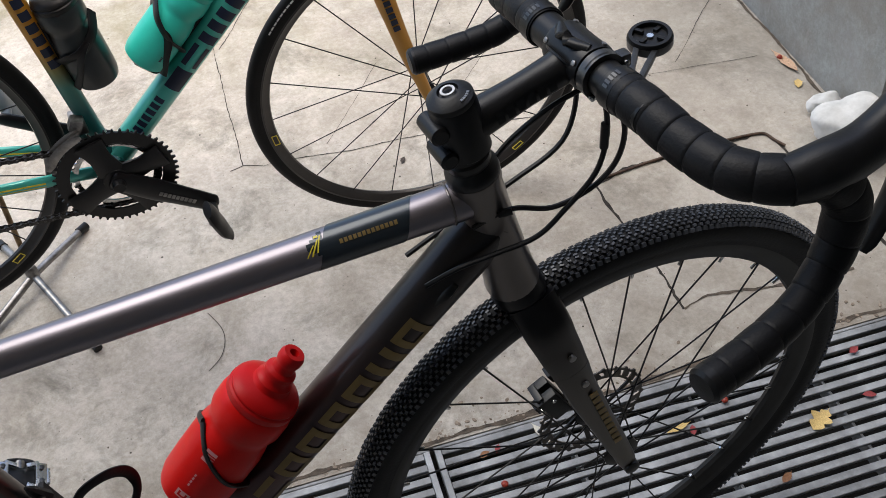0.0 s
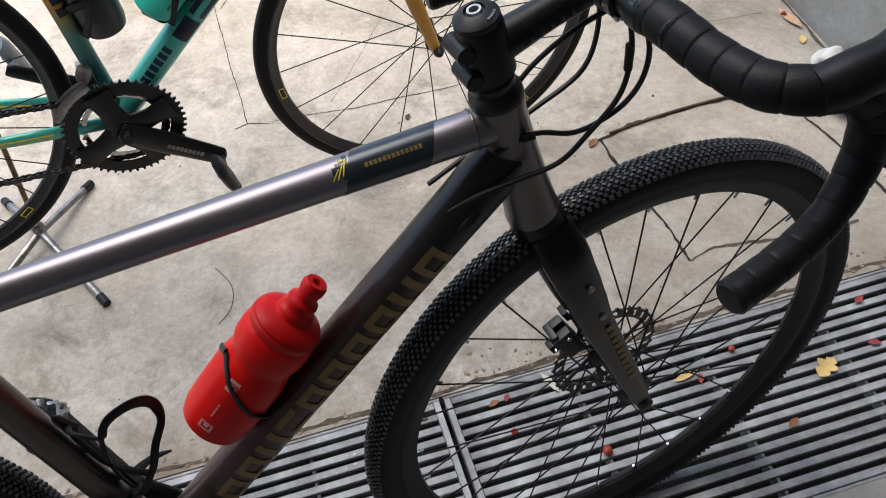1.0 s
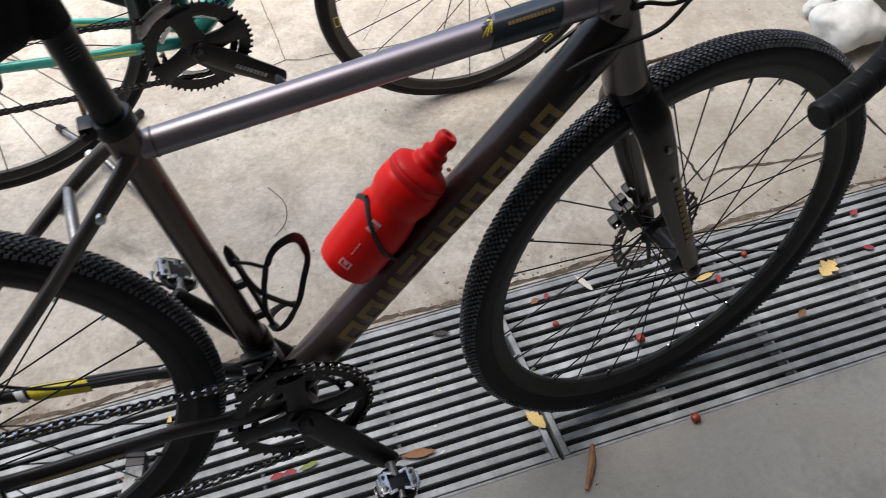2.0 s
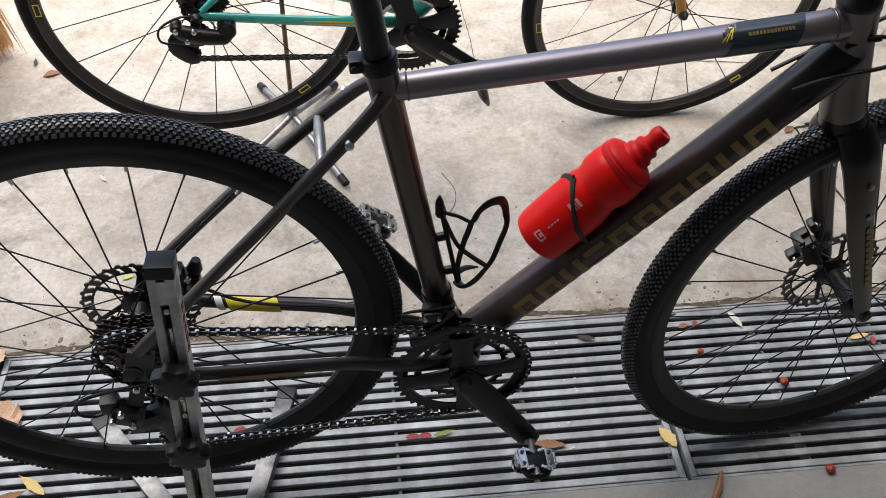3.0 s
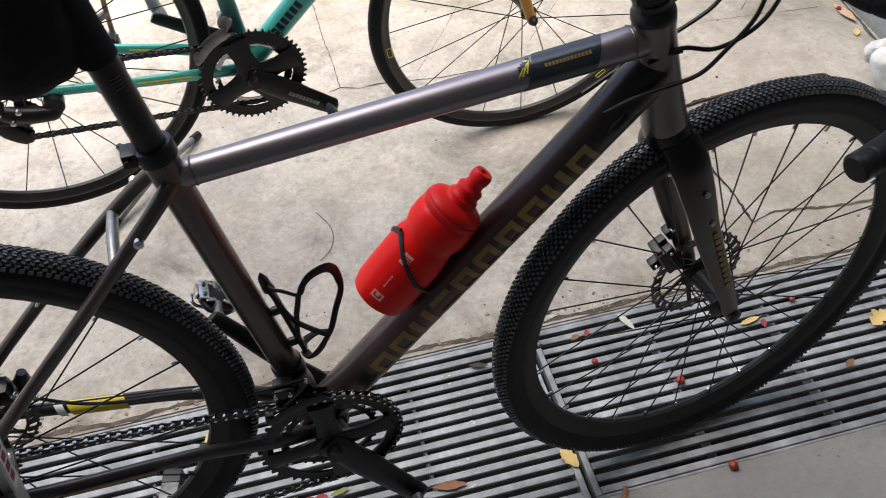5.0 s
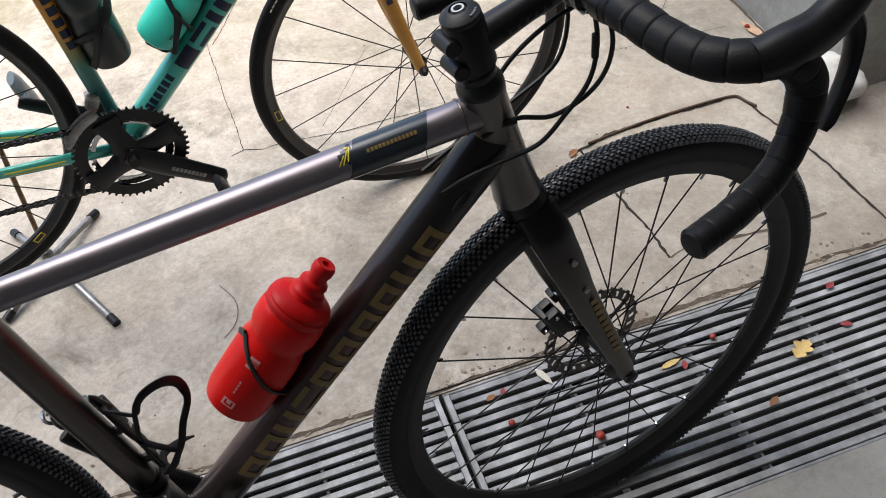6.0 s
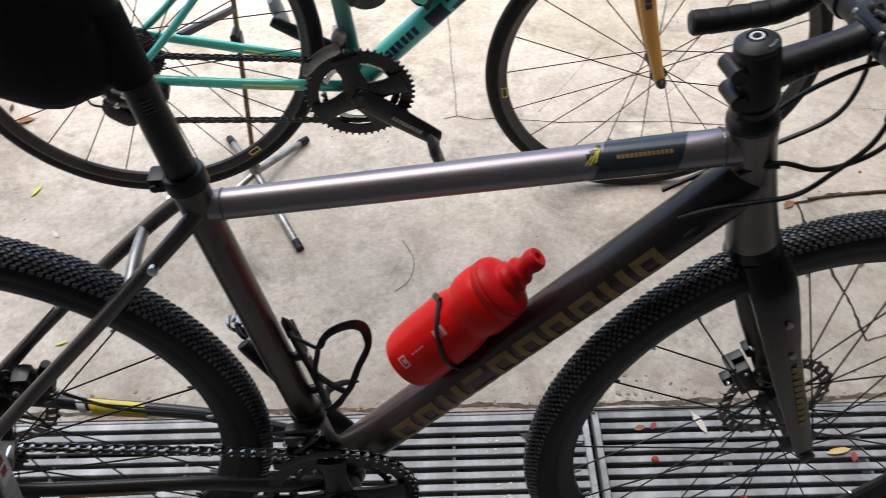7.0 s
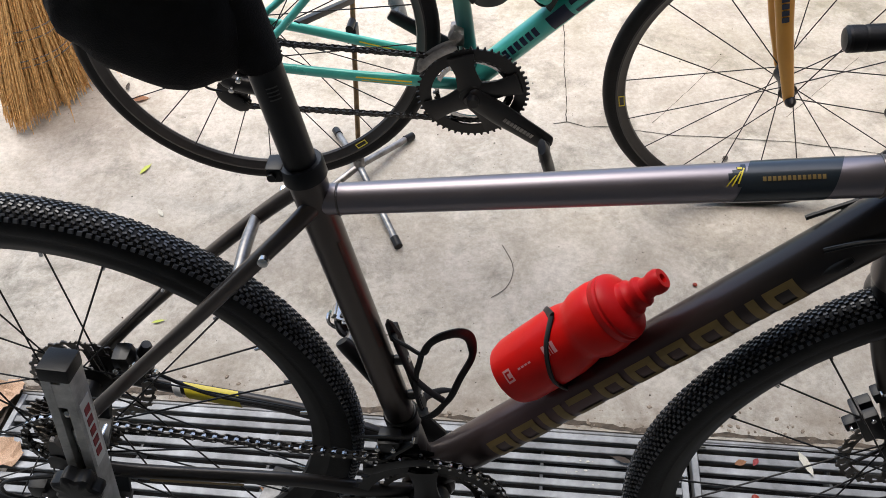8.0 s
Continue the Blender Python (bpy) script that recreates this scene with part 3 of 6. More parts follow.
def build_crankset(bike, c, y, big, small, teeth, arm_end, arm_w, arms, ring_mat, web=.76, inner=None, spider=1.0):
    """Chainrings, spider and right arm; the arms lie at angles in degrees."""
    bm = bmesh.new()
    gear(bm, (c[0], y, c[1]), (0, 1, 0), big - .005, big + .001, teeth, big * web, .0036)
    ring = part("chainring", bm, ring_mat, bike, "large black toothed chainring", sharp=25)
    bm = bmesh.new()
    gear(bm, (c[0], y + .008, c[1]), (0, 1, 0), small - .004, small, int(teeth * small / big), small * .84, .003)
    part("chainring", bm, inner or CHAIN_STEEL, bike, "small inner chainring")
    bm = bmesh.new()
    for a in arms:
        d = v3((math.cos(radians(a)), 0, math.sin(radians(a))))
        p = v3((c[0], y - .005, c[1]))
        sweep(bm, [p + d * .012, p + d * big * .5, p + d * big * .86], [(.007, .027 * spider), (.006, .020 * spider), (.004, .026 * spider)], 10, side=(0, 1, 0), k=3)
    lathe(bm, [(.024, y - .012), (.026, y - .006), (.026, y + .012)], (c[0], 0, c[1]), seg=24)
    part("spider", bm, BLACK, bike, "black four-armed chainring spider")
    bm = bmesh.new()
    e = v3(arm_end)
    p = v3((c[0], y - .012, c[1]))
    sweep(bm, [p - (e - p).normalized() * .012, p, p.lerp(e, .35), p.lerp(e, .75), e, e + (e - p).normalized() * .012], [(.007, .013), (.009, .021), (.0085, arm_w), (.0075, arm_w * .86), (.0075, arm_w * .78), (.005, .008)], 14, side=(0, 1, 0), k=4)
    arm = part("crank_arm", bm, BLACK, bike, "black tapered crank arm")
    bm = bmesh.new()
    lathe(bm, [(.010, -.014), (.011, -.010), (.011, 0)], (c[0], y - .018, c[1]), seg=18)
    part("axle_cap", bm, BLACK_PL, bike)
    return ring, arm


# ---- the gravel bike ----
G_E, G_N, G_V = v3((0.99919, 0.04025, 0.0)), v3((-0.04024, 0.99870, 0.03141)), v3((0.00126, -0.03139, 0.99951))
G_M = Matrix.Translation((0.4545, 0.2196, 0.3530)) @ Matrix((G_E, G_N, G_V)).transposed().to_4x4()
STEER_AT, STEER_DIR = v3((-0.0475, 0, 0)), v3((-0.212, 0, 0.977)).normalized()
STEER = Matrix.Translation(STEER_AT) @ Matrix.Rotation(radians(6.8), 4, STEER_DIR) @ Matrix.Translation(-STEER_AT)
R_HUB = v3((-1.018, 0, 0.073))
BB = v3((-0.590, 0, -0.035))


def axis_u(v):
    return -0.0475 - 0.217 * v


def build_gravel_frame(bike):
    tt0, tt1, tr0, tr1 = (-0.668, 0, 0.4315), (-0.160, 0, 0.472), .0150, .0185
    bm = bmesh.new()
    sweep(bm, [tt0, tt1], [tr0, tr1], 32)
    tt = part("top_tube", bm, FRAME_PAINT, bike, "satin grey metallic top tube")
    for at_, r_, lean_ in ((v3(tt0).lerp(v3(tt1), .033), .0152, 0), (v3(tt0).lerp(v3(tt1), .962), .0186, 0)):
        bm = bmesh.new()
        t_ = (v3(tt1) - v3(tt0)).normalized()
        n_ = t_.cross(v3((0, 1, 0)))
        ring_ = [at_ + (n_ * math.cos(x) + v3((0, 1, 0)) * math.sin(x)) * r_ for x in [2 * math.pi * i / 90 for i in range(91)]]
        sweep(bm, ring_, [.0011 + .0001 * abs((i % 4) - 2) for i in range(91)], 7, caps=False)
        part("weld_bead", bm, HEAD_PAINT, tt, "rippled painted weld bead")
    bm = bmesh.new()
    patch(bm, tt0, tt1, tr0, tr1, (0, -.7, .7), .735, .887, -120, 120, nu=6, na=36, shear=-.00022)
    part("band", bm, NAVY, tt, "glossy dark blue painted band")
    up = (0, -.55, .83)
    for i in range(8):
        bm = bmesh.new() if i == 0 else bm
        reach = .030 * (1 - abs(i - 3.5) / 4.2)
        patch(bm, tt0, tt1, tr0, tr1, up, .7365 - reach, .7400, -40 + i * 10, -30 + i * 10, .0006, 2, 2)
    part("wedge", bm, NAVY, tt, "dark blue wedge pointing back from the band")
    bm = bmesh.new()
    for h0, h1, a0, a1, sh in ((.7195, .7218, -2, 26, -.00055), (.7240, .7268, -14, 26, -.00040), (.7292, .7318, -24, 20, -.00025), (.7255, .7330, -27, -20, .0)):
        patch(bm, tt0, tt1, tr0, tr1, up, h0, h1, a0, a1, .0012, shear=sh)
    part("emblem", bm, YELLOW, tt, "small yellow winged badge shape")
    bm = bmesh.new()
    glyphs(bm, tt0, tt1, tr0, tr1, up, .765, .868, 4, 16, 13, "b", .3, lift=.0012)
    part("lettering", bm, GOLD, tt, "row of small pale bars of print")

    dt0, dt1 = (-0.597, 0, -0.036), (-0.138, 0, 0.442)
    bm = bmesh.new()
    sweep(bm, [dt0, v3(dt0).lerp(v3(dt1), .5), v3(dt0).lerp(v3(dt1), .94), dt1], [.0275, .027, .027, .022], 36)
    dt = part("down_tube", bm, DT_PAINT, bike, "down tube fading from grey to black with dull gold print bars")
    bm = bmesh.new()
    glyphs(bm, dt0, dt1, .0275, .027, (0, -1, 0.05), .20, .83, 32, -32, 10, "ooveoooovo", .2, .24)
    part("lettering", bm, GOLD, dt, "row of large dull gold block shapes")

    bm = bmesh.new()
    st_top = v3((-0.6795, 0, 0.462))
    sweep(bm, [(-0.597, 0, -0.02), (-0.622, 0, 0.112), (-0.672, 0, 0.41), st_top], [.0165, .0178, .0178, .0182], 28)
    seat = part("seat_tube", bm, FRAME_PAINT_SHADED, bike, "grey metallic seat tube")
    # thin strip painting the wine-red reflection on the tube's edge
    bm = bmesh.new()
    patch(bm, (-0.622, 0, 0.112), (-0.672, 0, 0.41), .0178, .0178, (.75, -.66, 0), .40, .92, -9, 9, .0008, 6, 4)
    part("stripe", bm, WINE_REFLECTION, seat, "faint wine coloured reflection painted on the seat tube")
    bm = bmesh.new()
    ax = (st_top - v3((-0.672, 0, 0.41))).normalized()
    lathe(bm, [(.0182, -.004), (.0208, -.002), (.0208, .013), (.0195, .015), (.0160, .015)], st_top, ax, 28)
    box(bm, st_top + v3((-.025, 0, .006)), (.016, .022, .016), bevel=.004)
    lathe(bm, [(.004, -.015), (.004, .015)], st_top + v3((-.027, 0, .006)), (0, 1, 0), 10)
    part("seat_clamp", bm, BLACK, bike, "black seat post clamp with a bolt")
    bm = bmesh.new()
    post_top = st_top + v3((-.045, 0, .30))
    sweep(bm, [st_top - ax * .05, st_top, post_top], [.0152, .0152, .0152], 28)
    post = part("seat_post", bm, BLACK, bike, "matt black seat post with a faded mark")
    bm = bmesh.new()
    glyphs(bm, st_top, post_top, .0152, .0152, (0.35, -1, .3), .30, .35, -18, 18, 2, "v", .3, .2)
    part("mark", bm, MECH_GREY, post, "faded grey mark")
    bm = bmesh.new()
    prof = [(-.15, .006, .006), (-.13, .068, .018), (-.08, .072, .02), (-.02, .045, .018), (.05, .026, .016), (.11, .018, .014), (.13, .006, .006)]
    sweep(bm, [post_top + v3((a, 0, .045 - (.006 if -.1 < a < .1 else 0))) for a, b, c in prof], [(b, c) for a, b, c in prof], 20, side=(0, 1, 0), k=4)
    for sg in (-.022, .022):
        sweep(bm, [post_top + v3((-.12, sg, .035)), post_top + v3((-.05, sg, .012)), post_top + v3((.04, sg, .012)), post_top + v3((.10, sg * .3, .035))], [.0035] * 4, 8, k=4)
    box(bm, post_top + v3((0, 0, .005)), (.04, .05, .02), bevel=.004)
    part("saddle", bm, BLACK_PL, bike, "black saddle")

    bm = bmesh.new()
    a, b = v3((axis_u(.350), 0, .350)), v3((axis_u(.498), 0, .498))
    lathe(bm, [(.0270, -.002), (.0275, .004), (.0262, .012), (.0240, .05), (.0225, .10), (.0225, .140), (.0240, .146), (.0240, .152)], a, b - a, 36)
    part("head_tube", bm, HEAD_PAINT, bike, "grey metallic tapered head tube")
    bm = bmesh.new()
    lathe(bm, [(.030, 0), (.034, .005), (.034, .045), (.030, .05)], (BB.x, -.025, BB.z), (0, 1, 0), 28)
    box(bm, BB + v3((.035, 0, .035)), (.04, .045, .03), Matrix.Rotation(radians(-45), 4, "Y"), .006)
    shell = part("bottom_bracket_shell", bm, FRAME_PAINT_SHADED, bike)
    bm = bmesh.new()
    lathe(bm, [(.026, 0), (.027, .006), (.024, .012)], (BB.x, -.037, BB.z), (0, 1, 0), 24)
    part("bearing_cup", bm, BLACK, shell)
    for sg in (-1, 1):
        bm = bmesh.new()
        sweep(bm, [(-0.672, sg * .008, .434), (-0.702, sg * .032, .413), (-0.804, sg * .052, .314), (-0.926, sg * .062, .191), (-1.004, sg * .067, .108)], [(.008, .010), (.0078, .0086), (.0075, .0080), (.0075, .0080), (.008, .010)], 14, side=(0, 1, 0), k=5)
        ss = part("seat_stay", bm, FRAME_PAINT_SHADED, bike, "slim grey metallic seat stay")
        bm = bmesh.new()
        lathe(bm, [(.0052, 0), (.0052, .006), (.003, .007)], (-0.719, sg * .046, .397), (0, sg, 0.15), 12)
        part("mount_bolt", bm, STEEL, ss, "bright round mounting bolt")
        bm = bmesh.new()
        sweep(bm, [(-0.600, sg * .028, -.034), (-0.66, sg * .040, -.015), (-0.735, sg * .048, .012), (-0.80, sg * .054, .026), (-0.93, sg * .063, .044), (-1.005, sg * .067, .060)], [(.009, .014), (.009, .013), (.008, .0115), (.008, .0105), (.008, .0105), (.008, .014)], 14, side=(0, 1, 0), k=5)
        cs = part("chain_stay", bm, FRAME_DARK, bike, "dark smoky chain stay with faint gold print" if sg < 0 else "dark chain stay with a yellow painted panel")
        bm = bmesh.new()
        if sg > 0:
            patch(bm, (-0.93, .063, .044), (-0.80, .054, .026), .0108, .0108, (0, -.8, .6), .17, .72, -60, 60, .0012, shear=.0006)
            part("panel", bm, YELLOW, cs, "yellow painted panel")
            bm = bmesh.new()
            patch(bm, (-0.93, .063, .044), (-0.80, .054, .026), .0108, .0108, (0, -.8, .6), .05, .13, -60, 60, .0012, shear=.0006)
            part("tip_panel", bm, WHITE_PRINT, cs, "white painted band")
        else:
            patch(bm, (-0.93, -.063, .044), (-0.80, -.054, .026), .0105, .0105, (0, -1, -.1), .1, .95, -18, 12, .0012)
            part("panel", bm, GOLD, cs, "faint gold bar of print")
        bm = bmesh.new()
        bar(bm, (-1.000, sg * .068, .110), (-1.019, sg * .068, .052), .008, .034, .002, up=(1, 0, 0))
        lathe(bm, [(.013, -.006), (.013, .006)], (R_HUB.x, sg * .068, R_HUB.z), (0, 1, 0), 20)
        part("dropout", bm, FRAME_DARK, bike, "black rear dropout")
    bm = bmesh.new()
    sweep(bm, [(-0.751, -.044, .368), (-0.751, 0, .372), (-0.751, .044, .368)], [.0058, .0066, .0058], 14, k=3)
    part("stay_bridge", bm, DULL_STEEL, bike, "dull metal bridge between the seat stays")


def build_fork(bike):
    bm = bmesh.new()
    sweep(bm, [(axis_u(.352), 0, .352), (axis_u(.335) + .003, 0, .334), (-.110, 0, .318)], [(.027, .027), (.032, .028), (.026, .020)], 24, side=(0, 1, 0), k=3)
    for sg in (-1, 1):
        sweep(bm, [(-.113, sg * .020, .332), (-.106, sg * .036, .306), (-.095, sg * .042, .27), (-.080, sg * .044, .225)], [(.014, .026), (.012, .026), (.010, .024), (.0095, .021)], 18, side=(0, 1, 0), k=4)
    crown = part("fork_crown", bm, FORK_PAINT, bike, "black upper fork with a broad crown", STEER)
    for sg in (-1, 1):
        bm = bmesh.new()
        sweep(bm, [(-.082, sg * .044, .231), (-.066, sg * .0455, .18), (-.033, sg * .049, .09), (-.008, sg * .052, .022), (.002, sg * .053, -.012)], [(.0095, .0215), (.009, .019), (.0085, .0155), (.008, .013), (.006, .008)], 18, side=(0, 1, 0), k=4)
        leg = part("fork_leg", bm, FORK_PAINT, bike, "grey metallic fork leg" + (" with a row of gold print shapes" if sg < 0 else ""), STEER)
        bolts("mount_bolt", [(-.086, sg * .0535, .262), (-.069, sg * .0535, .208)], (0, sg, 0), .0042, .003, DULL_STEEL, leg, "round steel mounting bolt")
        if sg < 0:
            bm = bmesh.new()
            for i in range(10):
                f = i / 10
                p = v3((-.060, -.0558, .188)).lerp(v3((-.022, -.0598, .070)), f)
                q = v3((-.060, -.0558, .188)).lerp(v3((-.022, -.0598, .070)), f + .07)
                bar(bm, p, q, .0007, .010, up=(1, 0, .3))
            part("lettering", bm, GOLD, leg, "row of small gold print bars")
        bm = bmesh.new()
        lathe(bm, [(.009, -.004), (.010, .0), (.010, .006), (.006, .008)], (0, sg * .056, 0), (0, sg, 0), 18)
        part("axle_end", bm, BLACK, bike, "", STEER)
    # disc caliper behind the left leg
    bm = bmesh.new()
    lean = Matrix.Rotation(radians(62), 4, "Y")
    for y in (.026, .046):
        box(bm, (-.062, y, .068), (.052, .013, .026), lean, .004)
        lathe(bm, [(.010, -.006), (.012, -.004), (.012, .004), (.009, .006)], (-.062, y, .066), (0, 1, 0), 16)
    box(bm, (-.074, .036, .074), (.040, .026, .010), lean, .003)
    box(bm, (-.048, .050, .098), (.020, .016, .022), lean, .004)
    box(bm, (-.068, .050, .040), (.018, .014, .018), lean, .004)
    sweep(bm, [(-.052, .046, .100), (-.058, .052, .15), (-.085, .052, .24)], [.0026] * 3, 8, k=5)
    cal = part("brake_caliper", bm, BLACK, bike, "black disc brake caliper", STEER)
    bolts("bolt", [(-.066, .020, .086), (-.052, .042, .106), (-.070, .042, .040)], (0, -1, 0), .0030, .004, STEEL, cal)


BAR_TURN = Matrix.Translation((.006, 0, -.011)) @ Matrix.Translation(STEER_AT) @ Matrix.Rotation(radians(8.4), 4, STEER_DIR) @ Matrix.Translation(-STEER_AT)


def build_cockpit(bike):
    d = STEER_DIR
    base = v3((axis_u(.498), 0, .498))
    bm = bmesh.new()
    lathe(bm, [(.0235, 0), (.0245, .003), (.0235, .010), (.0205, .013), (.0195, .016), (.0205, .018), (.0205, .024), (.0185, .026), (.0185, .036)], base, d, 32)
    part("headset_spacer", bm, BLACK, bike, "stack of black headset rings", STEER)
    bm = bmesh.new()
    lathe(bm, [(.0185, .040), (.0205, .042), (.0205, .090), (.0190, .094)], base, d, 32)
    for h in (.046, .074):
        p = base + d * h + v3((-.019, 0, 0))
        lathe(bm, [(.006, -.016), (.0085, -.014), (.0085, .014), (.006, .016)], p + v3((-.003, 0, 0)), (0, 1, 0), 16)
    clamp = v3((-.058, 0, .589))
    s0 = base + d * .066 + v3((.010, 0, 0))
    sweep(bm, [s0, s0.lerp(clamp, .5), s0.lerp(clamp, .8), clamp - v3((.012, 0, 0))], [(.0170, .0175), (.0145, .0150), (.0155, .0155), (.024, .018)], 22, side=(0, 1, 0), k=4)
    lathe(bm, [(.0165, -.026), (.0200, -.025), (.0215, -.020), (.0208, -.008), (.0208, .008), (.0215, .020), (.0200, .025), (.0165, .026)], clamp, (0, 1, 0), 28)
    sweep(bm, [clamp + v3((-.004, -.022, .018)), clamp + v3((-.012, 0, .020)), clamp + v3((-.004, .022, .018))], [(.004, .005), (.008, .004), (.004, .005)], 12, side=(0, 1, 0), k=4)
    stem = part("stem", bm, BLACK, bike, "matt black handlebar stem", BAR_TURN)
    bm = bmesh.new()
    lathe(bm, [(.0190, .093), (.0200, .095), (.0196, .099), (.0120, .1045), (.0090, .105), (.008, .102), (.004, .102)], base, d, 32)
    part("top_cap", bm, BLACK_PL, stem, "black headset top cap")
    bm = bmesh.new()
    lathe(bm, [(.0062, .1045), (.0062, .1056), (.0042, .1056), (.0042, .1045)], base, d, 20, closed=True)
    part("cap_bolt", bm, ALU, stem, "silver ring round the cap bolt")
    bm = bmesh.new()
    for i in range(5):
        a = radians(-75 + i * 9)
        side_ = v3((0, 1, 0)).cross(d).normalized()
        q = base + d * .1022 + (side_ * math.cos(a) + v3((0, 1, 0)) * math.sin(a)) * .0160
        box(bm, q, (.0022, .0022, .0010), Matrix.Rotation(a, 4, "Z"))
    part("print", bm, DULL_STEEL, stem, "small pale bars of print")
    for y, a in ((-.021, 60), (.021, 60), (-.021, 150), (.021, 150), (-.021, -30), (.021, -30)):
        dd = v3((math.cos(radians(a)), 0, math.sin(radians(a))))
        bolts("clamp_bolt", [clamp + v3((0, y, 0)) + dd * .0195], dd, .0026, .0030, DULL_STEEL, stem, "small bright clamp bolt")
    bm = bmesh.new()
    glyphs(bm, s0, clamp, .0185, .0175, (0, -1, .25), .15, .72, 18, -14, 6, "b", .3)
    part("lettering", bm, BLACK_PL, stem, "gloss black print bars")
    # bar, tape, hoods and levers
    bm = bmesh.new()
    sweep(bm, [clamp + v3((0, -.10, 0)), clamp + v3((0, .10, 0))], [.0158, .0158], 24)
    hb = part("handlebar", bm, BLACK, bike, "black flared drop handlebar", BAR_TURN)
    for sg in (-1, 1):
        path = [(-.058, .052, .589), (-.056, .09, .589), (-.050, .135, .582), (-.040, .175, .580), (-.018, .200, .581), (.008, .209, .579), (.028, .213, .560), (.033, .217, .540), (.023, .223, .507), (-.010, .234, .480), (-.058, .244, .470), (-.106, .251, .466)]
        pts, rad = dense([(a, sg * b, c) for a, b, c in path], [.0168] * len(path), 14)
        fine, lens_ = [pts[0]], [0.0]
        for a, b in zip(pts, pts[1:]):
            lens_.append(lens_[-1] + (b - a).length)
        tot = lens_[-1]
        fine, fr = [], []
        n = int(tot / .0016)
        j = 0
        for i in range(n + 1):
            s = tot * i / n
            while j < len(pts) - 2 and lens_[j + 1] < s:
                j += 1
            f = (s - lens_[j]) / max(1e-9, lens_[j + 1] - lens_[j])
            fine.append(pts[j].lerp(pts[j + 1], f))
            ph = (s / .0235) % 1.0
            fr.append(.0178 - .0036 * max(0.0, min(1.0, (s / tot - .50) / .25)) + .0004 * math.sin(math.pi * min(1.0, ph * 1.05)) + .0004 * ph - (.0005 if ph < .07 else 0) + .0004 * noise.noise(fine[-1] * 60))
        bm = bmesh.new()
        sweep(bm, fine, fr, 20)
        part("bar_tape", bm, TAPE, hb, "black wrapped handlebar tape")
        bm = bmesh.new()
        lathe(bm, [(.0172, -.007), (.0186, -.0066), (.0188, .0066), (.0176, .007)], (-.0575, sg * .060, .589), (0.05, sg, 0), 28, closed=True)
        band_ = part("finishing_band", bm, BLACK, hb, "glossy black finishing band on the tape")
        bm = bmesh.new()
        for i in range(5):
            patch(bm, (-.0575, sg * .056, .589), (-.0572, sg * .064, .589), .0189, .0189, (-.55, -.2, .83), .15, .85, -26 + i * 11, -19 + i * 11, .0005, 2, 2)
        part("print", bm, MECH_GREY, band_, "dull grey bars of print")
        bm = bmesh.new()
        e = fine[-1]
        lathe(bm, [(.0148, -.004), (.0148, .003), (.012, .006), (.004, .007)], e, e - fine[-4], 20)
        part("end_plug", bm, BLACK_PL, hb, "black bar end plug")
        bm = bmesh.new()
        sweep(bm, [(-.020, sg * .203, .582), (.010, sg * .209, .586), (.045, sg * .209, .592), (.075, sg * .207, .610), (.092, sg * .206, .636), (.098, sg * .206, .650)], [(.018, .018), (.019, .022), (.017, .021), (.0165, .019), (.015, .015), (.007, .007)], 20, side=(0, 1, 0), k=5)
        hood = part("brake_hood", bm, BLACK_PL, hb, "black rubber brake hood")
        bm = bmesh.new()
        sweep(bm, [(.074, sg * .207, .606), (.088, sg * .209, .575), (.085, sg * .213, .535), (.068, sg * .218, .500), (.060, sg * .220, .488)], [(.009, .007), (.011, .006), (.010, .005), (.009, .005), (.005, .003)], 12, side=(0, 1, 0), k=4)
        part("brake_lever", bm, BLACK, hood, "black brake lever blade")
    # computer mount
    bm = bmesh.new()
    lathe(bm, [(.0160, -.005), (.0205, -.005), (.0205, .005), (.0160, .005)], clamp + v3((0, -.033, 0)), (0, 1, 0), 24, closed=True)
    for y in (-.012, .012):
        bar(bm, clamp + v3((.014, -.056 + y * .35, -.004)), (.003, -.010 + y, .584), .005, .006, .0012)
    bar(bm, clamp + v3((.018, -.033, .004)), clamp + v3((.016, -.060, -.004)), .006, .007, .001)
    box(bm, clamp + v3((.019, -.033, .008)), (.012, .011, .012), bevel=.002)
    # black mount in a lighter grey, so the light on its arms is painted in
    mount = part("computer_mount", bm, MECH_GREY, bike, "black out-front computer mount with a round cradle, coloured grey as lit", BAR_TURN)
    bm = bmesh.new()
    mc = v3((.007, -.008, .587))
    lathe(bm, [(.0175, -.006), (.0190, -.004), (.0190, .003), (.0178, .005), (.0148, .005), (.0144, .001), (.004, .001)], mc, (-.1, -.05, 1), 32)
    for i in range(4):
        a = math.pi * i / 2 + .4
        box(bm, mc + v3((.011 * math.cos(a), .011 * math.sin(a), .003)), (.008, .004, .003), Matrix.Rotation(a, 4, "Z"), .0008)
    part("cradle", bm, BLACK_PL, mount, "round black twist-lock cradle")
    bm = bmesh.new()
    lathe(bm, [(.0186, -.0062), (.0194, -.0050), (.0194, .0015), (.0186, .0015)], mc, (-.1, -.05, 1), 32, closed=True)
    part("cradle_rim", bm, MECH_GREY, mount, "dark grey metal rim")
    bolts("bolt", [clamp + v3((.019, -.039, .008)), clamp + v3((-.012, -.039, -.014))], (0, -1, 0), .0028, .003, STEEL, mount)
    bm = bmesh.new()
    patch(bm, clamp + v3((0, -.037, 0)), clamp + v3((0, -.029, 0)), .0205, .0205, (-.3, 0, 1), .25, .7, -38, 30, .0006)
    part("print", bm, MECH_GREY, mount, "worn pale print on the clamp ring")
    bm = bmesh.new()
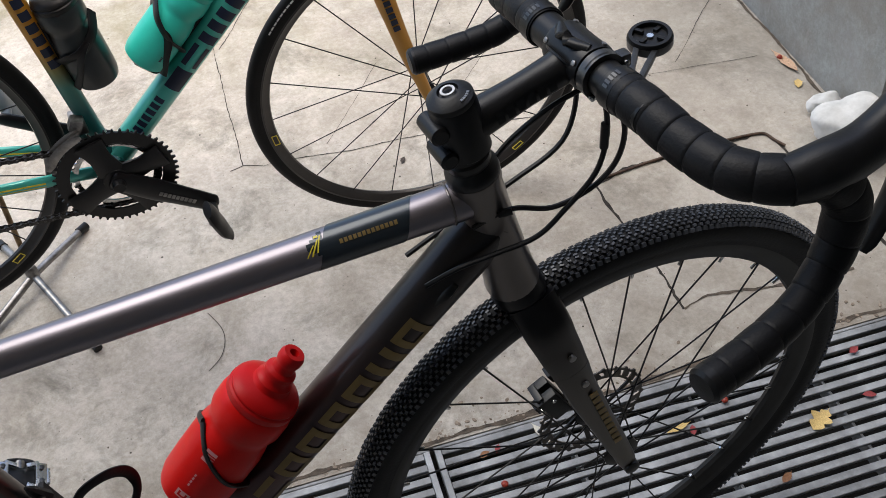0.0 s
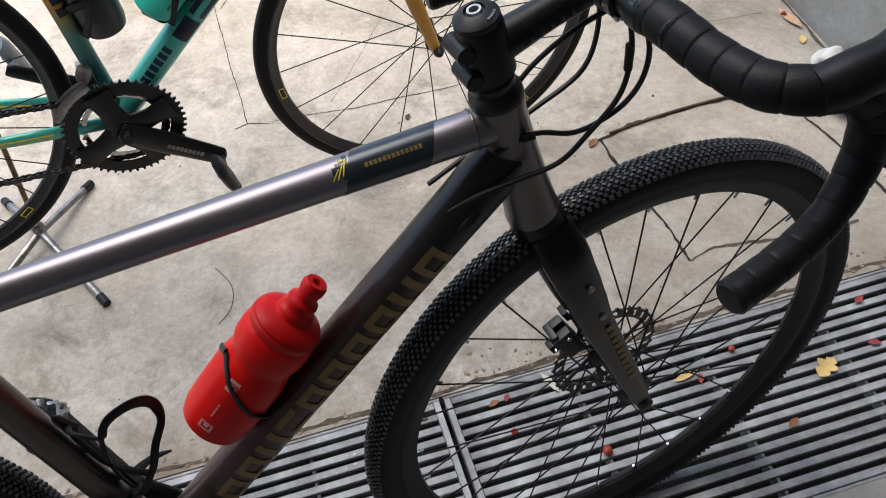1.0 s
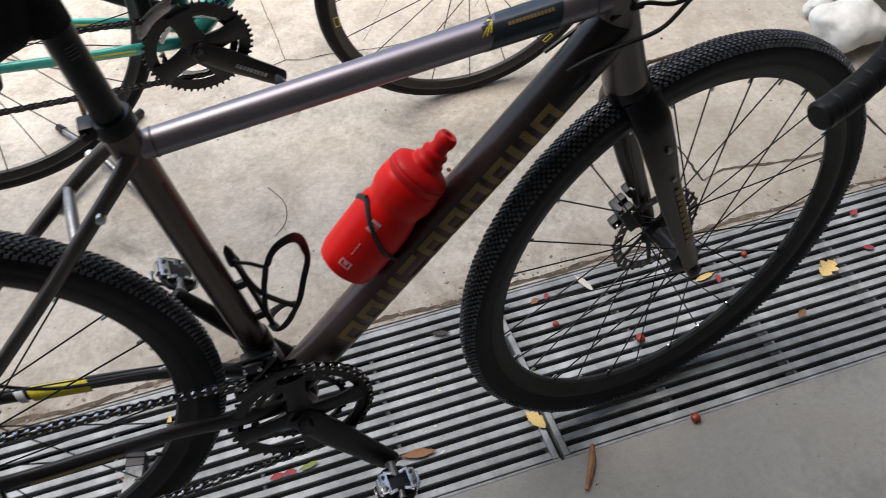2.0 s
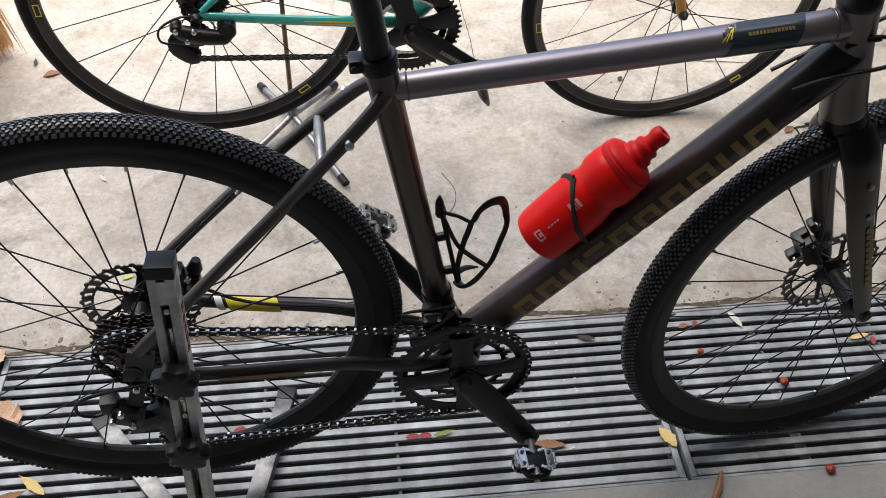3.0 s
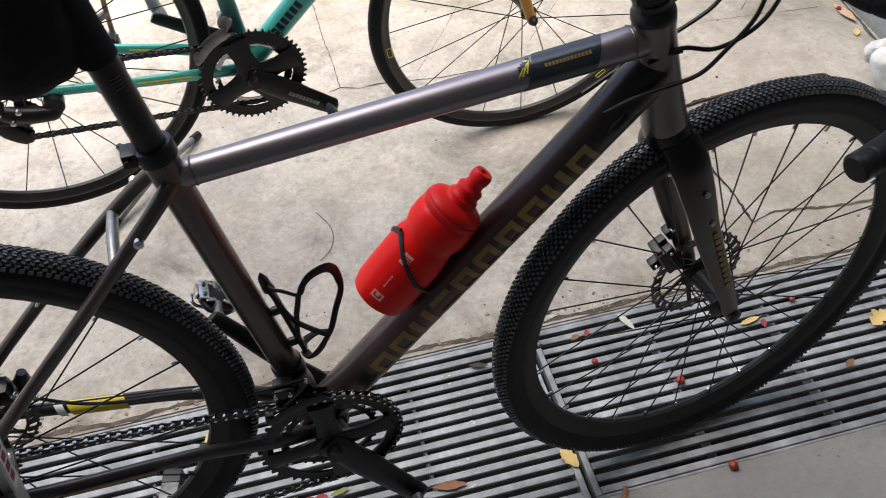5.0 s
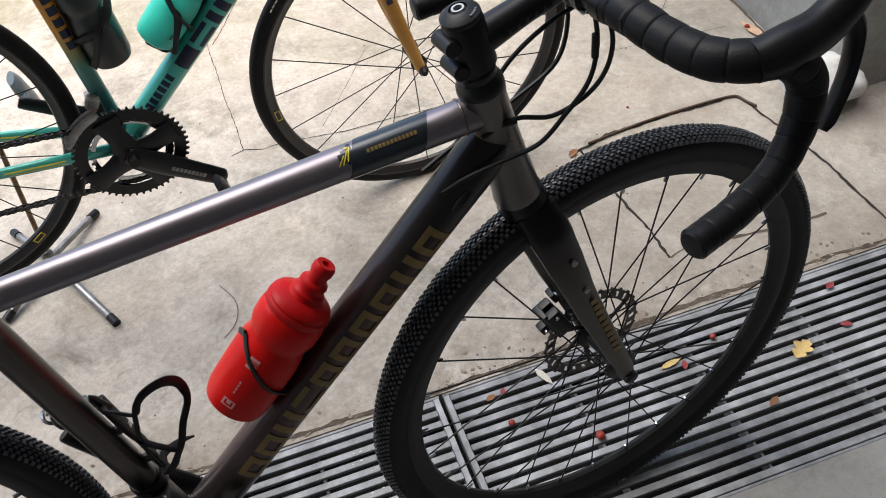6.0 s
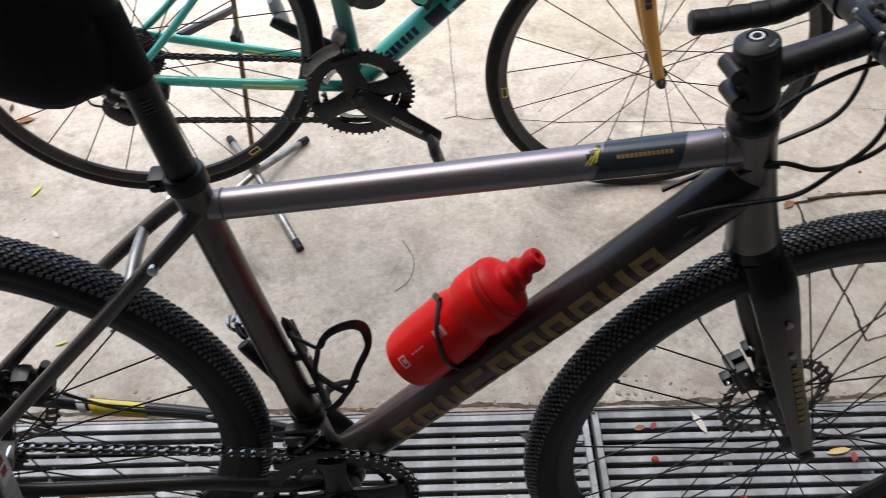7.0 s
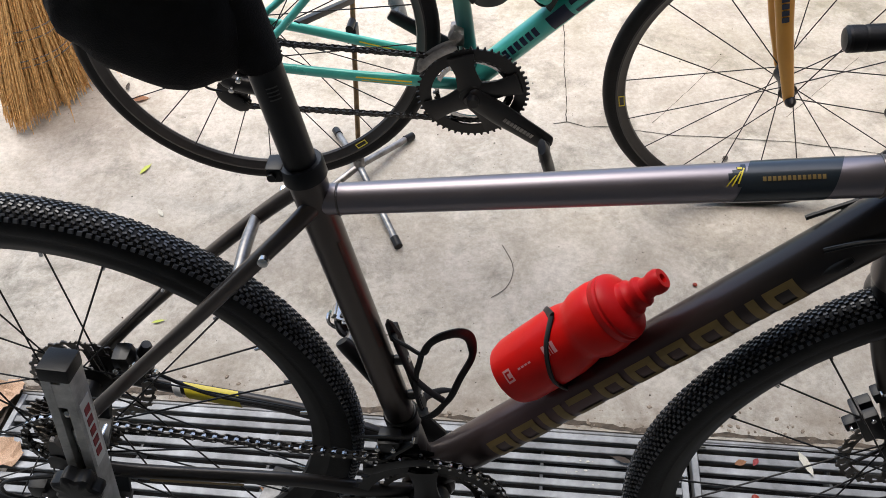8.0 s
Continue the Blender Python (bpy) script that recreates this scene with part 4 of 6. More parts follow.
    lathe(bm, [(.003, .001), (.003, .003), (.001, .003)], mc, (-.1, -.05, 1), 12)
    part("cradle_screw", bm, STEEL, mount)
    # hoses
    for name, pts in (("brake_hose", [(-.046, -.045, .572), (-.040, -.047, .540), (-.044, -.042, .505), (-.062, -.036, .478), (-.095, -.030, .462), (-.130, -.022, .466), (-.165, -.018, .452)]),
                      ("gear_cable", [(-.054, -.035, .572), (-.050, -.036, .535), (-.058, -.036, .495), (-.085, -.036, .462), (-.112, -.036, .438), (-.150, -.033, .428), (-.185, -.030, .420), (-.215, -.026, .405)]),
                      ("gear_cable", [(-.045, .00, .560), (-.075, .006, .545), (-.105, .012, .522), (-.125, .024, .49), (-.15, .026, .45), (-.19, .024, .41)]),
                      ("brake_hose", [(-.056, .035, .572), (-.045, .035, .53), (-.060, .03, .48), (-.11, .028, .45), (-.17, .024, .425), (-.22, .022, .400)])):
        bm = bmesh.new()
        sweep(bm, pts, [.0025] * len(pts), 8, k=6)
        part(name, bm, BLACK_PL, bike, "thin black hose looping from the bar")
    for p, q in (((-.052, -.036, .545), (-.052, -.036, .52)), ((-.13, -.024, .466), (-.142, -.021, .463))):
        bm = bmesh.new()
        sweep(bm, [p, q], [.0038, .0038], 10)
        part("cable_joiner", bm, BLACK_PL, bike)
    bm = bmesh.new()
    p = v3((-0.597, 0, -0.036)).lerp(v3((-0.138, 0, 0.442)), .87)
    sweep(bm, [p + v3((-.012, -.024, -.006)), p + v3((0, -.027, .007)), p + v3((.010, -.026, .016))], [(.002, .003), (.0035, .005), (.003, .004)], 10, k=3)
    part("cable_stop", bm, BLACK_PL, bike, "black cable entry on the down tube")


def build_cage(parent_, origin, axis, back, hoop=False, name="bottle_cage", wide=.0048):
    """A curved carbon cage; axis along the bottle, back towards the tube."""
    o, a, b = v3(origin), v3(axis).normalized(), v3(back).normalized()
    s = a.cross(b)
    if not hoop:
        o = o - b * .026

    def cyl(phi, h, r=.0400):
        return o + a * h + (b * math.cos(radians(phi)) + s * math.sin(radians(phi))) * r
    bm = bmesh.new()
    if hoop:
        bar(bm, o + a * -.035 + b * .036, o + a * .045 + b * .036, .016, .005, .0015, up=b)
        for sg in (-1, 1):
            if wide > .006:
                sweep(bm, [cyl(sg * 30, -.078, .039), cyl(sg * 70, -.040), cyl(sg * 95, -.006), cyl(sg * 118, .004)], [(.0022, .007), (.0022, .0055), (.0022, .008), (.0018, .004)], 10, k=5)
            sweep(bm, [cyl(sg * 15, -.03), cyl(sg * 50, -.016), cyl(sg * 95, -.006), cyl(sg * 140, .012), cyl(sg * 180, .03)], [(.0022, wide)] * 5, 10, k=6)
        if wide > .006:
            sweep(bm, [o + a * -.035 + b * .036, o + a * -.084 + b * .034, o + a * -.088 + b * .010, o + a * -.087 - b * .010], [(.007, .003), (.007, .003), (.009, .003), (.010, .002)], 10, side=s, k=4)
    else:
        bar(bm, o + a * -.018 + b * .039, o + a * .130 + b * .039, .016, .006, .002, up=b)
        # slot-shaped loop, its brace, the cross strut, the far hook and the top spike
        loop = [(4, .128), (33, .136), (60, .139), (82, .130), (96, .143), (115, .150), (144, .140), (166, .118), (172, .098), (159, .086), (127, .076), (105, .054), (87, .039), (65, .019), (37, -.002), (4, -.014)]
        sweep(bm, [cyl(p, h) for p, h in loop], [(.0022, .0046)] * 5 + [(.0024, .0062)] * 4 + [(.0022, .0046)] * 4 + [(.0026, .0062)] * 3, 10, k=5)
        sweep(bm, [cyl(82, .130), cyl(72, .112), cyl(60, .092), cyl(33, .039), cyl(26, .006)], [(.002, .0038)] * 5, 10, k=5)
        sweep(bm, [cyl(12, .124), cyl(25, .115), cyl(45, .084), cyl(70, .067), cyl(92, .048)], [(.002, .0040)] * 5, 10, k=5)
        sweep(bm, [cyl(-8, -.010), cyl(-24, -.016), cyl(-55, -.030), cyl(-80, -.041)], [(.0022, .0060), (.0022, .0052), (.002, .004), (.0012, .0015)], 10, k=4)
        sweep(bm, [cyl(4, .118), cyl(14, .142), cyl(24, .160)], [.0075, .0055, .0016], 8, k=4)
    cage = part(name, bm, RUBBER if not hoop else BLACK_PL, parent_, "black carbon bottle cage")
    bolts("bolt", [o + a * h + b * (.033 if hoop else .039) for h in ((.0, .065) if hoop else (.010, .075))], -b, .0045, .005, STEEL, cage)
    if not hoop:
        bolts("spacer", [o + a * h + b * .040 for h in (.010, .075)], b, .006, .014, BLACK, cage)
    return cage


def build_gravel_drive(bike):
    e = (-0.487, -.082, -.176)
    build_crankset(bike, (BB.x + .003, BB.z), -.046, .0985, .069, 46, e, .0235, (92, 186, 276, 6), BLACK, .80, None, .72)
    bm = bmesh.new()
    l0 = v3((BB.x, .055, BB.z))
    l1 = v3((-0.691, .080, .113))
    sweep(bm, [l0 - (l1 - l0).normalized() * .012, l0, l0.lerp(l1, .4), l1, l1 + (l1 - l0).normalized() * .012], [(.006, .012), (.009, .020), (.008, .0155), (.0075, .012), (.004, .006)], 14, side=(0, 1, 0), k=4)
    part("crank_arm", bm, BLACK, bike, "black tapered crank arm")
    bm = bmesh.new()
    lathe(bm, [(.0145, 0), (.0145, .075)], (BB.x, -.04, BB.z), (0, 1, 0), 20)
    part("spindle", bm, DULL_STEEL, bike)
    for c, sg in ((v3(e), -1), (l1, 1)):
        bm = bmesh.new()
        lathe(bm, [(.008, 0), (.0085, .008), (.007, .014), (.0075, .045), (.006, .066)], c, (0, sg, 0), 16)
        ped = part("pedal", bm, DULL_STEEL, bike, "small worn steel clipless pedal")
        m0 = c + v3((0, sg * .042, 0))
        tip = Matrix.Translation(m0) @ Matrix.Rotation(radians(12 if sg < 0 else 35), 4, "Y")
        bm = bmesh.new()
        sweep(bm, [(-.024, 0, 0), (-.016, 0, 0), (0, 0, 0), (.016, 0, 0), (.024, 0, 0)], [(.014, .005), (.021, .008), (.018, .0095), (.021, .008), (.014, .005)], 12, side=(0, 1, 0), k=3)
        for k in (-1, 1):
            sweep(bm, [(-.022, k * .012, .002), (-.012, k * .024, 0), (.012, k * .024, 0), (.022, k * .012, -.002)], [.004, .0042, .0042, .004], 8, k=3)
        part("pedal_body", bm, BLACK, ped, "black pedal cage", tip)
        for k in (-1, 1):
            bm = bmesh.new()
            box(bm, (.021 * k, 0, .0105), (.013, .032, .0035), Matrix.Rotation(radians(6 * k), 4, "Y"), .0014)
            box(bm, (.029 * k, 0, .006), (.0045, .020, .010), None, .0014)
            for y in (-.015, .015):
                box(bm, (.012 * k, y, .010), (.014, .005, .003), Matrix.Rotation(radians(18 * k * (1 if y > 0 else -1)), 4, "Z"), .001)
            part("cleat_claw", bm, STEEL, ped, "bright worn cleat claw", tip)
            bolts("bolt", [(.021 * k, -.009, .0125), (.021 * k, .009, .0125)], (0, 0, 1), .0030, .002, MECH_GREY, ped, "", tip)
            bm = bmesh.new()
            sweep(bm, [(-.006 * k, -.012, -.009), (-.026 * k, -.010, -.010), (-.031 * k, 0, -.008), (-.026 * k, .010, -.010), (-.006 * k, .012, -.009)], [(.0020, .0028)] * 5, 8, side=(0, 0, 1), k=4)
            part("binding", bm, STEEL, ped, "bright worn pedal binding", tip)
    # derailleurs
    bm = bmesh.new()
    bar(bm, (-1.016, -.070, .050), (-1.030, -.074, .010), .012, .020, .004, up=(1, 0, 0))
    box(bm, (-1.043, -.076, -.006), (.046, .026, .032), Matrix.Rotation(radians(25), 4, "Y"), .012)
    box(bm, (-1.020, -.070, -.030), (.058, .026, .028), Matrix.Rotation(radians(-20), 4, "Y"), .012)
    box(bm, (-1.062, -.070, .012), (.024, .022, .026), bevel=.006)
    sweep(bm, [(-1.000, -.064, -.035), (-1.004, -.060, -.075), (-1.000, -.058, -.118)], [(.002, .014), (.002, .013), (.002, .010)], 12, side=(0, 1, 0), k=3)
    sweep(bm, [(-1.000, -.050, -.035), (-1.004, -.047, -.075), (-1.000, -.045, -.118)], [(.002, .014), (.002, .013), (.002, .010)], 12, side=(0, 1, 0), k=3)
    rd = part("rear_derailleur", bm, BLACK, bike, "black rear derailleur")
    for c in ((-1.006, -.035), (-1.000, -.105)):
        bm = bmesh.new()
        gear(bm, (c[0], -.054, c[1]), (0, 1, 0), .019, .023, 12, .006, .006)
        part("jockey_wheel", bm, BLACK_PL, rd, "black toothed jockey wheel")
    bolts("bolt", [(-1.060, -.092, .000), (-1.036, -.093, -.012), (-1.046, -.092, .014), (-1.002, -.062, -.112), (-1.018, -.082, .052)], (0, -1, 0), .0045, .005, STEEL, rd)
    bm = bmesh.new()
    sweep(bm, [(-.950, -.070, .050), (-1.02, -.085, .062), (-1.085, -.088, .050), (-1.100, -.086, .020), (-1.085, -.080, .000), (-1.062, -.076, .004)], [.0025] * 6, 8, k=6)
    part("gear_cable", bm, BLACK_PL, bike, "thin black cable looping to the rear derailleur")
    bm = bmesh.new()
    blade = arc((BB.x + .003, BB.z), .1045, 132, 84, -.0525, 8)
    sweep(bm, blade, [(.0013, .003)] + [(.0013, .0075)] * 7 + [(.0013, .004)], 8, side=(0, 1, 0))
    sweep(bm, [p + v3((0, .012, .002)) for p in blade], [(.0013, .003)] + [(.0013, .007)] * 7 + [(.0013, .004)], 8, side=(0, 1, 0))
    box(bm, (-.628, -.034, .085), (.030, .026, .026), bevel=.011)
    box(bm, (-.612, -.020, .060), (.046, .036, .046), Matrix.Rotation(radians(-10), 4, "Y"), .015)
    bar(bm, (-.600, -.044, .100), (-.640, -.046, .062), .005, .010, .002, up=(0, 1, 0))
    sweep(bm, [(-.600, -.040, .102), (-.650, -.038, .098), (-.668, -.036, .094)], [.003, .0022, .0012], 8, k=3)
    box(bm, (-.655, -.046, .050), (.012, .016, .014), bevel=.002)
    lathe(bm, [(.019, -.012), (.021, -.010), (.021, .010), (.019, .012)], (-.617, 0, .085), (-.165, 0, .986), 24)
    fd = part("front_derailleur", bm, BLACK, bike, "black front derailleur with a curved cage")
    bolts("bolt", [(-.600, -.042, .100), (-.622, -.050, .092), (-.640, -.050, .094), (-.592, -.040, .070)], (0, -1, .3), .0028, .004, STEEL, fd)
    # chain loop
    ring = (BB.x + .003, BB.z)
    path = arc(ring, .0965, 95, -95, -.047, 28)
    path += [v3((-0.999, -.054, -.128))] + arc((-1.000, -.105), .021, -90, -200, -.054, 5)[1:]
    path += arc((-1.006, -.035), .021, -60, 60, -.054, 5)
    path += arc((R_HUB.x, R_HUB.z), .050, 200, 90, -.045, 10)
    path += [v3((ring[0] - .0085, -.047, ring[1] + .0963))]
    build_chain(bike, path, CHAIN_STEEL, STEEL)
    # rear disc caliper
    bm = bmesh.new()
    box(bm, (-.955, .055, .105), (.045, .026, .026), Matrix.Rotation(radians(10), 4, "Y"), .012)
    box(bm, (-.962, .045, .125), (.024, .030, .028), bevel=.0115)
    lathe(bm, [(.008, -.016), (.010, -.013), (.010, .013), (.008, .016)], (-.950, .044, .100), (0, 1, 0), 16)
    lathe(bm, [(.009, 0), (.011, .006), (.006, .022)], (-.940, .055, .118), (.3, 0, 1), 14)
    cal = part("brake_caliper", bm, BLACK, bike, "black rear disc caliper")
    bolts("bolt", [(-.930, .043, .098), (-.945, .030, .128), (-.968, .030, .118), (-.958, .040, .096)], (0, -1, .5), .0038, .006, STEEL, cal)
    bm = bmesh.new()
    sweep(bm, [(-.935, .050, .090), (-.900, .050, .062), (-.85, .046, .045), (-.75, .04, .03), (-.64, .03, .0)], [.0025] * 5, 8, k=5)
    part("brake_hose", bm, BLACK_PL, bike)


def build_saddle_bag(bike):
    bm = bmesh.new()
    secs = [(-.706, .618, .020, .034), (-.722, .620, .034, .054), (-.755, .626, .042, .071), (-.800, .644, .043, .068), (-.832, .652, .037, .050), (-.846, .656, .025, .030)]
    sweep(bm, [(u, 0, v) for u, v, a, b in secs], [(a, b) for u, v, a, b in secs], 24, side=(0, 1, 0), k=4)
    bag = part("saddle_bag", bm, FABRIC, bike, "black fabric saddle bag strapped to the seat post")
    bm = bmesh.new()
    lathe(bm, [(.0165, -.035), (.0185, -.033), (.0185, .033), (.0165, .035)], (-.7035, 0, .612), (-.15, 0, .99), 24, closed=True)
    part("strap", bm, FABRIC, bag, "black strap round the seat post")
    bm = bmesh.new()
    patch(bm, (-.70, 0, .655), (-.86, 0, .700), .05, .05, (0, -.3, 1), .3, .85, -40, 40, .03)
    part("trim", bm, YELLOW, bag, "yellow-green trim on the bag's top")


gravel_bike = thing("gravel_bike", G_M, "grey metallic gravel bicycle with black drop bars on a stand", "bicycle")
build_gravel_frame(gravel_bike)
build_fork(gravel_bike)
build_wheel(gravel_bike, "front_wheel", STEER, .353, .0195, .316, .2870, .029, 28, .024, .088, True, rotor=.036)
rear = build_wheel(gravel_bike, "rear_wheel", Matrix.Translation(R_HUB) @ Matrix.Rotation(.11, 4, "Y"), .353, .0195, .316, .2870, .029, 28, .027, .110, True, rotor=.046)
build_cassette(rear, -.020, .058, 10)
build_cockpit(gravel_bike)
build_gravel_drive(gravel_bike)
build_saddle_bag(gravel_bike)
build_cage(gravel_bike, (-0.580, 0, 0.125), (-.165, 0, .986), (-.986, 0, -.165))
DT_DIR, DT_N = v3((.691, 0, .723)), v3((-.723, 0, .691))
bottle_base = v3((-.531, 0, .031)) + DT_DIR * .1315 + DT_N * .0690
BOTTLE_DIR = (DT_DIR + DT_N * .035).normalized()
build_cage(gravel_bike, bottle_base + DT_DIR * .072, BOTTLE_DIR, -DT_N, True)


def build_bottle(m, name, body_mat, cap_mat, label, prints=None, nozzle=True):
    """A squeeze bottle standing along z."""
    b = thing(name, m, label, "bottle")
    bm = bmesh.new()
    lathe(bm, [(.004, .003), (.028, .002), (.0335, .006), (.0362, .018), (.0368, .045), (.0366, .085), (.0346, .100), (.0326, .108), (.0324, .112), (.0345, .119), (.0366, .126), (.0366, .142), (.0354, .149), (.0320, .154)], (0, 0, 0), (0, 0, 1), 40)
    part("body", bm, body_mat, b)
    bm = bmesh.new()
    lathe(bm, [(.0330, .150), (.0352, .153), (.0352, .159), (.0335, .1605), (.0335, .162), (.0342, .1635), (.0325, .167), (.0265, .171), (.0190, .174), (.0180, .176), (.0180, .181), (.0160, .183), (.0148, .185), (.0148, .189), (.0155, .191), (.0148, .194), (.0110, .197), (.0102, .203), (.0112, .206), (.0120, .209), (.0120, .215), (.0100, .219), (.0048, .219), (.0042, .212)], (0, 0, 0), (0, 0, 1), 36)
    part("cap", bm, cap_mat, b, "cap with a pull-up nozzle")
    if prints:
        bm = bmesh.new()
        for h0, h1, a0, a1, k, kinds in prints:
            glyphs(bm, (0, 0, 0), (0, 0, .1), .0368, .0368, (1, 0, 0), h0 * 10, h1 * 10, a0, a1, k, kinds, .3, .16, .0008)
        part("print", bm, PINK_PRINT if body_mat is RED else INK, b, "faded print shapes")
    return b


def along(origin, axis, front):
    z = v3(axis).normalized()
    x = v3(front) - z * v3(front).dot(z)
    x.normalize()
    return Matrix.Translation(origin) @ Matrix((x, z.cross(x), z)).transposed().to_4x4()


build_bottle(G_M @ along(bottle_base, BOTTLE_DIR, (0, -1, 0)) @ Matrix.Diagonal((1.06, 1.06, 1.0, 1)), "water_bottle", RED, RED_CAP, "red plastic sports bottle in the cage on the grey bike", [(.022, .036, -52, -30, 1, "o"), (.026, .033, -45, -37, 1, "b"), (.042, .062, -44, -41, 4, "b"), (.080, .098, -52, -34, 3, "bvb")])


# ---- the stand under the gravel bike ----
def build_bike_stand():
    top, low = v3((-.4785, .083, .631)), v3((-.517, .022, .030))
    st = thing("bike_stand", Matrix(), "scuffed aluminium rear bike stand with black star knobs on the grate", "bike stand")
    t = (top - low).normalized()
    side = v3((1, 0, 0)) - t * t.x
    side.normalize()
    bm = bmesh.new()
    # channel: two cheeks, a back and solid ends leave a long open slot in the front
    h = .015
    for k in (-1, 1):
        bar(bm, low + side * k * .0100, top + side * k * .0100, .0105, .030, .0012, up=(0, 1, 0))
    bar(bm, low + v3((0, .012, 0)), top + v3((0, .012, 0)), .017, .004, up=(0, 1, 0))
    for a, b in ((.0, .34), (.455, .50), (.70, .745), (.93, .985)):
        bar(bm, low.lerp(top, a) + v3((0, -.011, 0)), low.lerp(top, b) + v3((0, -.0105, 0)), .012, .0075, up=(0, 1, 0))
    part("upright", bm, ALU, st, "scuffed slotted aluminium upright")
    bm = bmesh.new()
    bar(bm, top - t * .006, top + t * .012, .032, .032, .003, up=(0, 1, 0))
    part("end_cap", bm, BLACK_PL, st, "dark plastic end cap")
    bm = bmesh.new()
    bar(bm, low.lerp(top, .77) + side * .0154, low.lerp(top, .93) + side * .0154, .0008, .020, up=(0, 1, 0))
    stick = part("sticker", bm, WHITE_PRINT, st, "white sticker with dark red print")
    bm = bmesh.new()
    for i in range(5):
        a = .79 + i * .026
        bar(bm, low.lerp(top, a) + side * .0160, low.lerp(top, a + .017) + side * .0160, .0008, .011, up=(0, 1, 0))
    part("print", bm, LEAF_RED, stick)
    for s, x_off in ((.755, 0.0), (.535, 0.0)):
        c = low.lerp(top, s)
        bm = bmesh.new()
        rings = []
        for r, y in ((.010, -.040), (.0215, -.039), (.0250, -.036), (.0255, -.024), (.0240, -.020), (.012, -.018)):
            rings.append([bm.verts.new(c + v3((math.cos(x) * r * (1 + .13 * math.cos(7 * x)), y, math.sin(x) * r * (1 + .13 * math.cos(7 * x))))) for x in [2 * math.pi * i / 56 for i in range(56)]])
        for ra, rb in zip(rings, rings[1:]):
            for i in range(56):
                bm.faces.new((ra[i], ra[(i + 1) % 56], rb[(i + 1) % 56], rb[i]))
        bm.faces.new(rings[0])
        bm.faces.new(rings[-1])
        part("knob", bm, BLACK_PL, st, "black star-shaped plastic knob")
        bm = bmesh.new()
        sweep(bm, [c + v3((0, -.03, 0)), c + v3((0, .05, 0))], [.004, .004], 10)
        part("threaded_rod", bm, STEEL, st)
        bm = bmesh.new()
        bar(bm, c + v3((0, .018, 0)), c + v3((-.01, .060, .0)), .026, .006, .001, up=(0, 0, 1))
        bar(bm, c + v3((-.010, .058, -.002)), c + v3((-.012, .072, .022)), .024, .005, .001, up=(0, 1, 0))
        part("hook", bm, BLACK, st, "black hook carrying the bike's stays")
    bolts("screw", [low.lerp(top, (z - low.z) / (top.z - low.z)) + v3((0, -.006, 0)) for z in (.60, .575, .43, .40)], (0, -1, .2), .0045, .007, STEEL, st, "bright adjusting screw")
    for f0, f1 in ((.80, .86), (.58, .66)):
        bm = bmesh.new()
        sweep(bm, [low.lerp(top, f0) + v3((0, -.004, 0)), low.lerp(top, f1) + v3((0, -.004, 0))], [.005, .005], 10)
        part("slot_rod", bm, STEEL, st, "bright adjusting rod in the slot")
    for end in ((-.417, .372), (-.748, .342)):
        bm = bmesh.new()
        a, b = v3((-.498, .004, .012)), v3((*end, .012))
        bar(bm, a, a.lerp(b, .93), .030, .022, .002)
        foot = part("foot", bm, SCUFFED_ALU, st, "flat aluminium foot bar")
        bm = bmesh.new()
        bar(bm, a.lerp(b, .93), b, .032, .024, .003)
        part("end_cap", bm, BLACK_PL, foot, "dark end cap")
    bm = bmesh.new()
    box(bm, (-.512, .016, .016), (.05, .05, .03), bevel=.004)
    part("base_block", bm, BLACK, st)


build_bike_stand()

# ---- the road bike behind ----
B_E = v3((0.99682, 0.07972, 0.0))
B_SIDE = v3((-0.07972, 0.99682, 0.0))
B_N = B_SIDE * math.cos(radians(7)) + v3((0, 0, 1)) * math.sin(radians(7))
B_V = B_E.cross(B_N)
B_M = Matrix.Translation((0.4279, 1.0471, 0.3815)) @ Matrix((B_E, B_N, B_V)).transposed().to_4x4()
B_HUB = v3((-.971, 0, .107))
BBB = v3((-.578, 0, .018))
B_STEER_AT, B_STEER_DIR = v3((-.045, 0, 0)), v3((-.18, 0, .98)).normalized()
B_STEER = Matrix.Translation(B_STEER_AT) @ Matrix.Rotation(radians(-2.7), 4, B_STEER_DIR) @ Matrix.Translation(-B_STEER_AT)


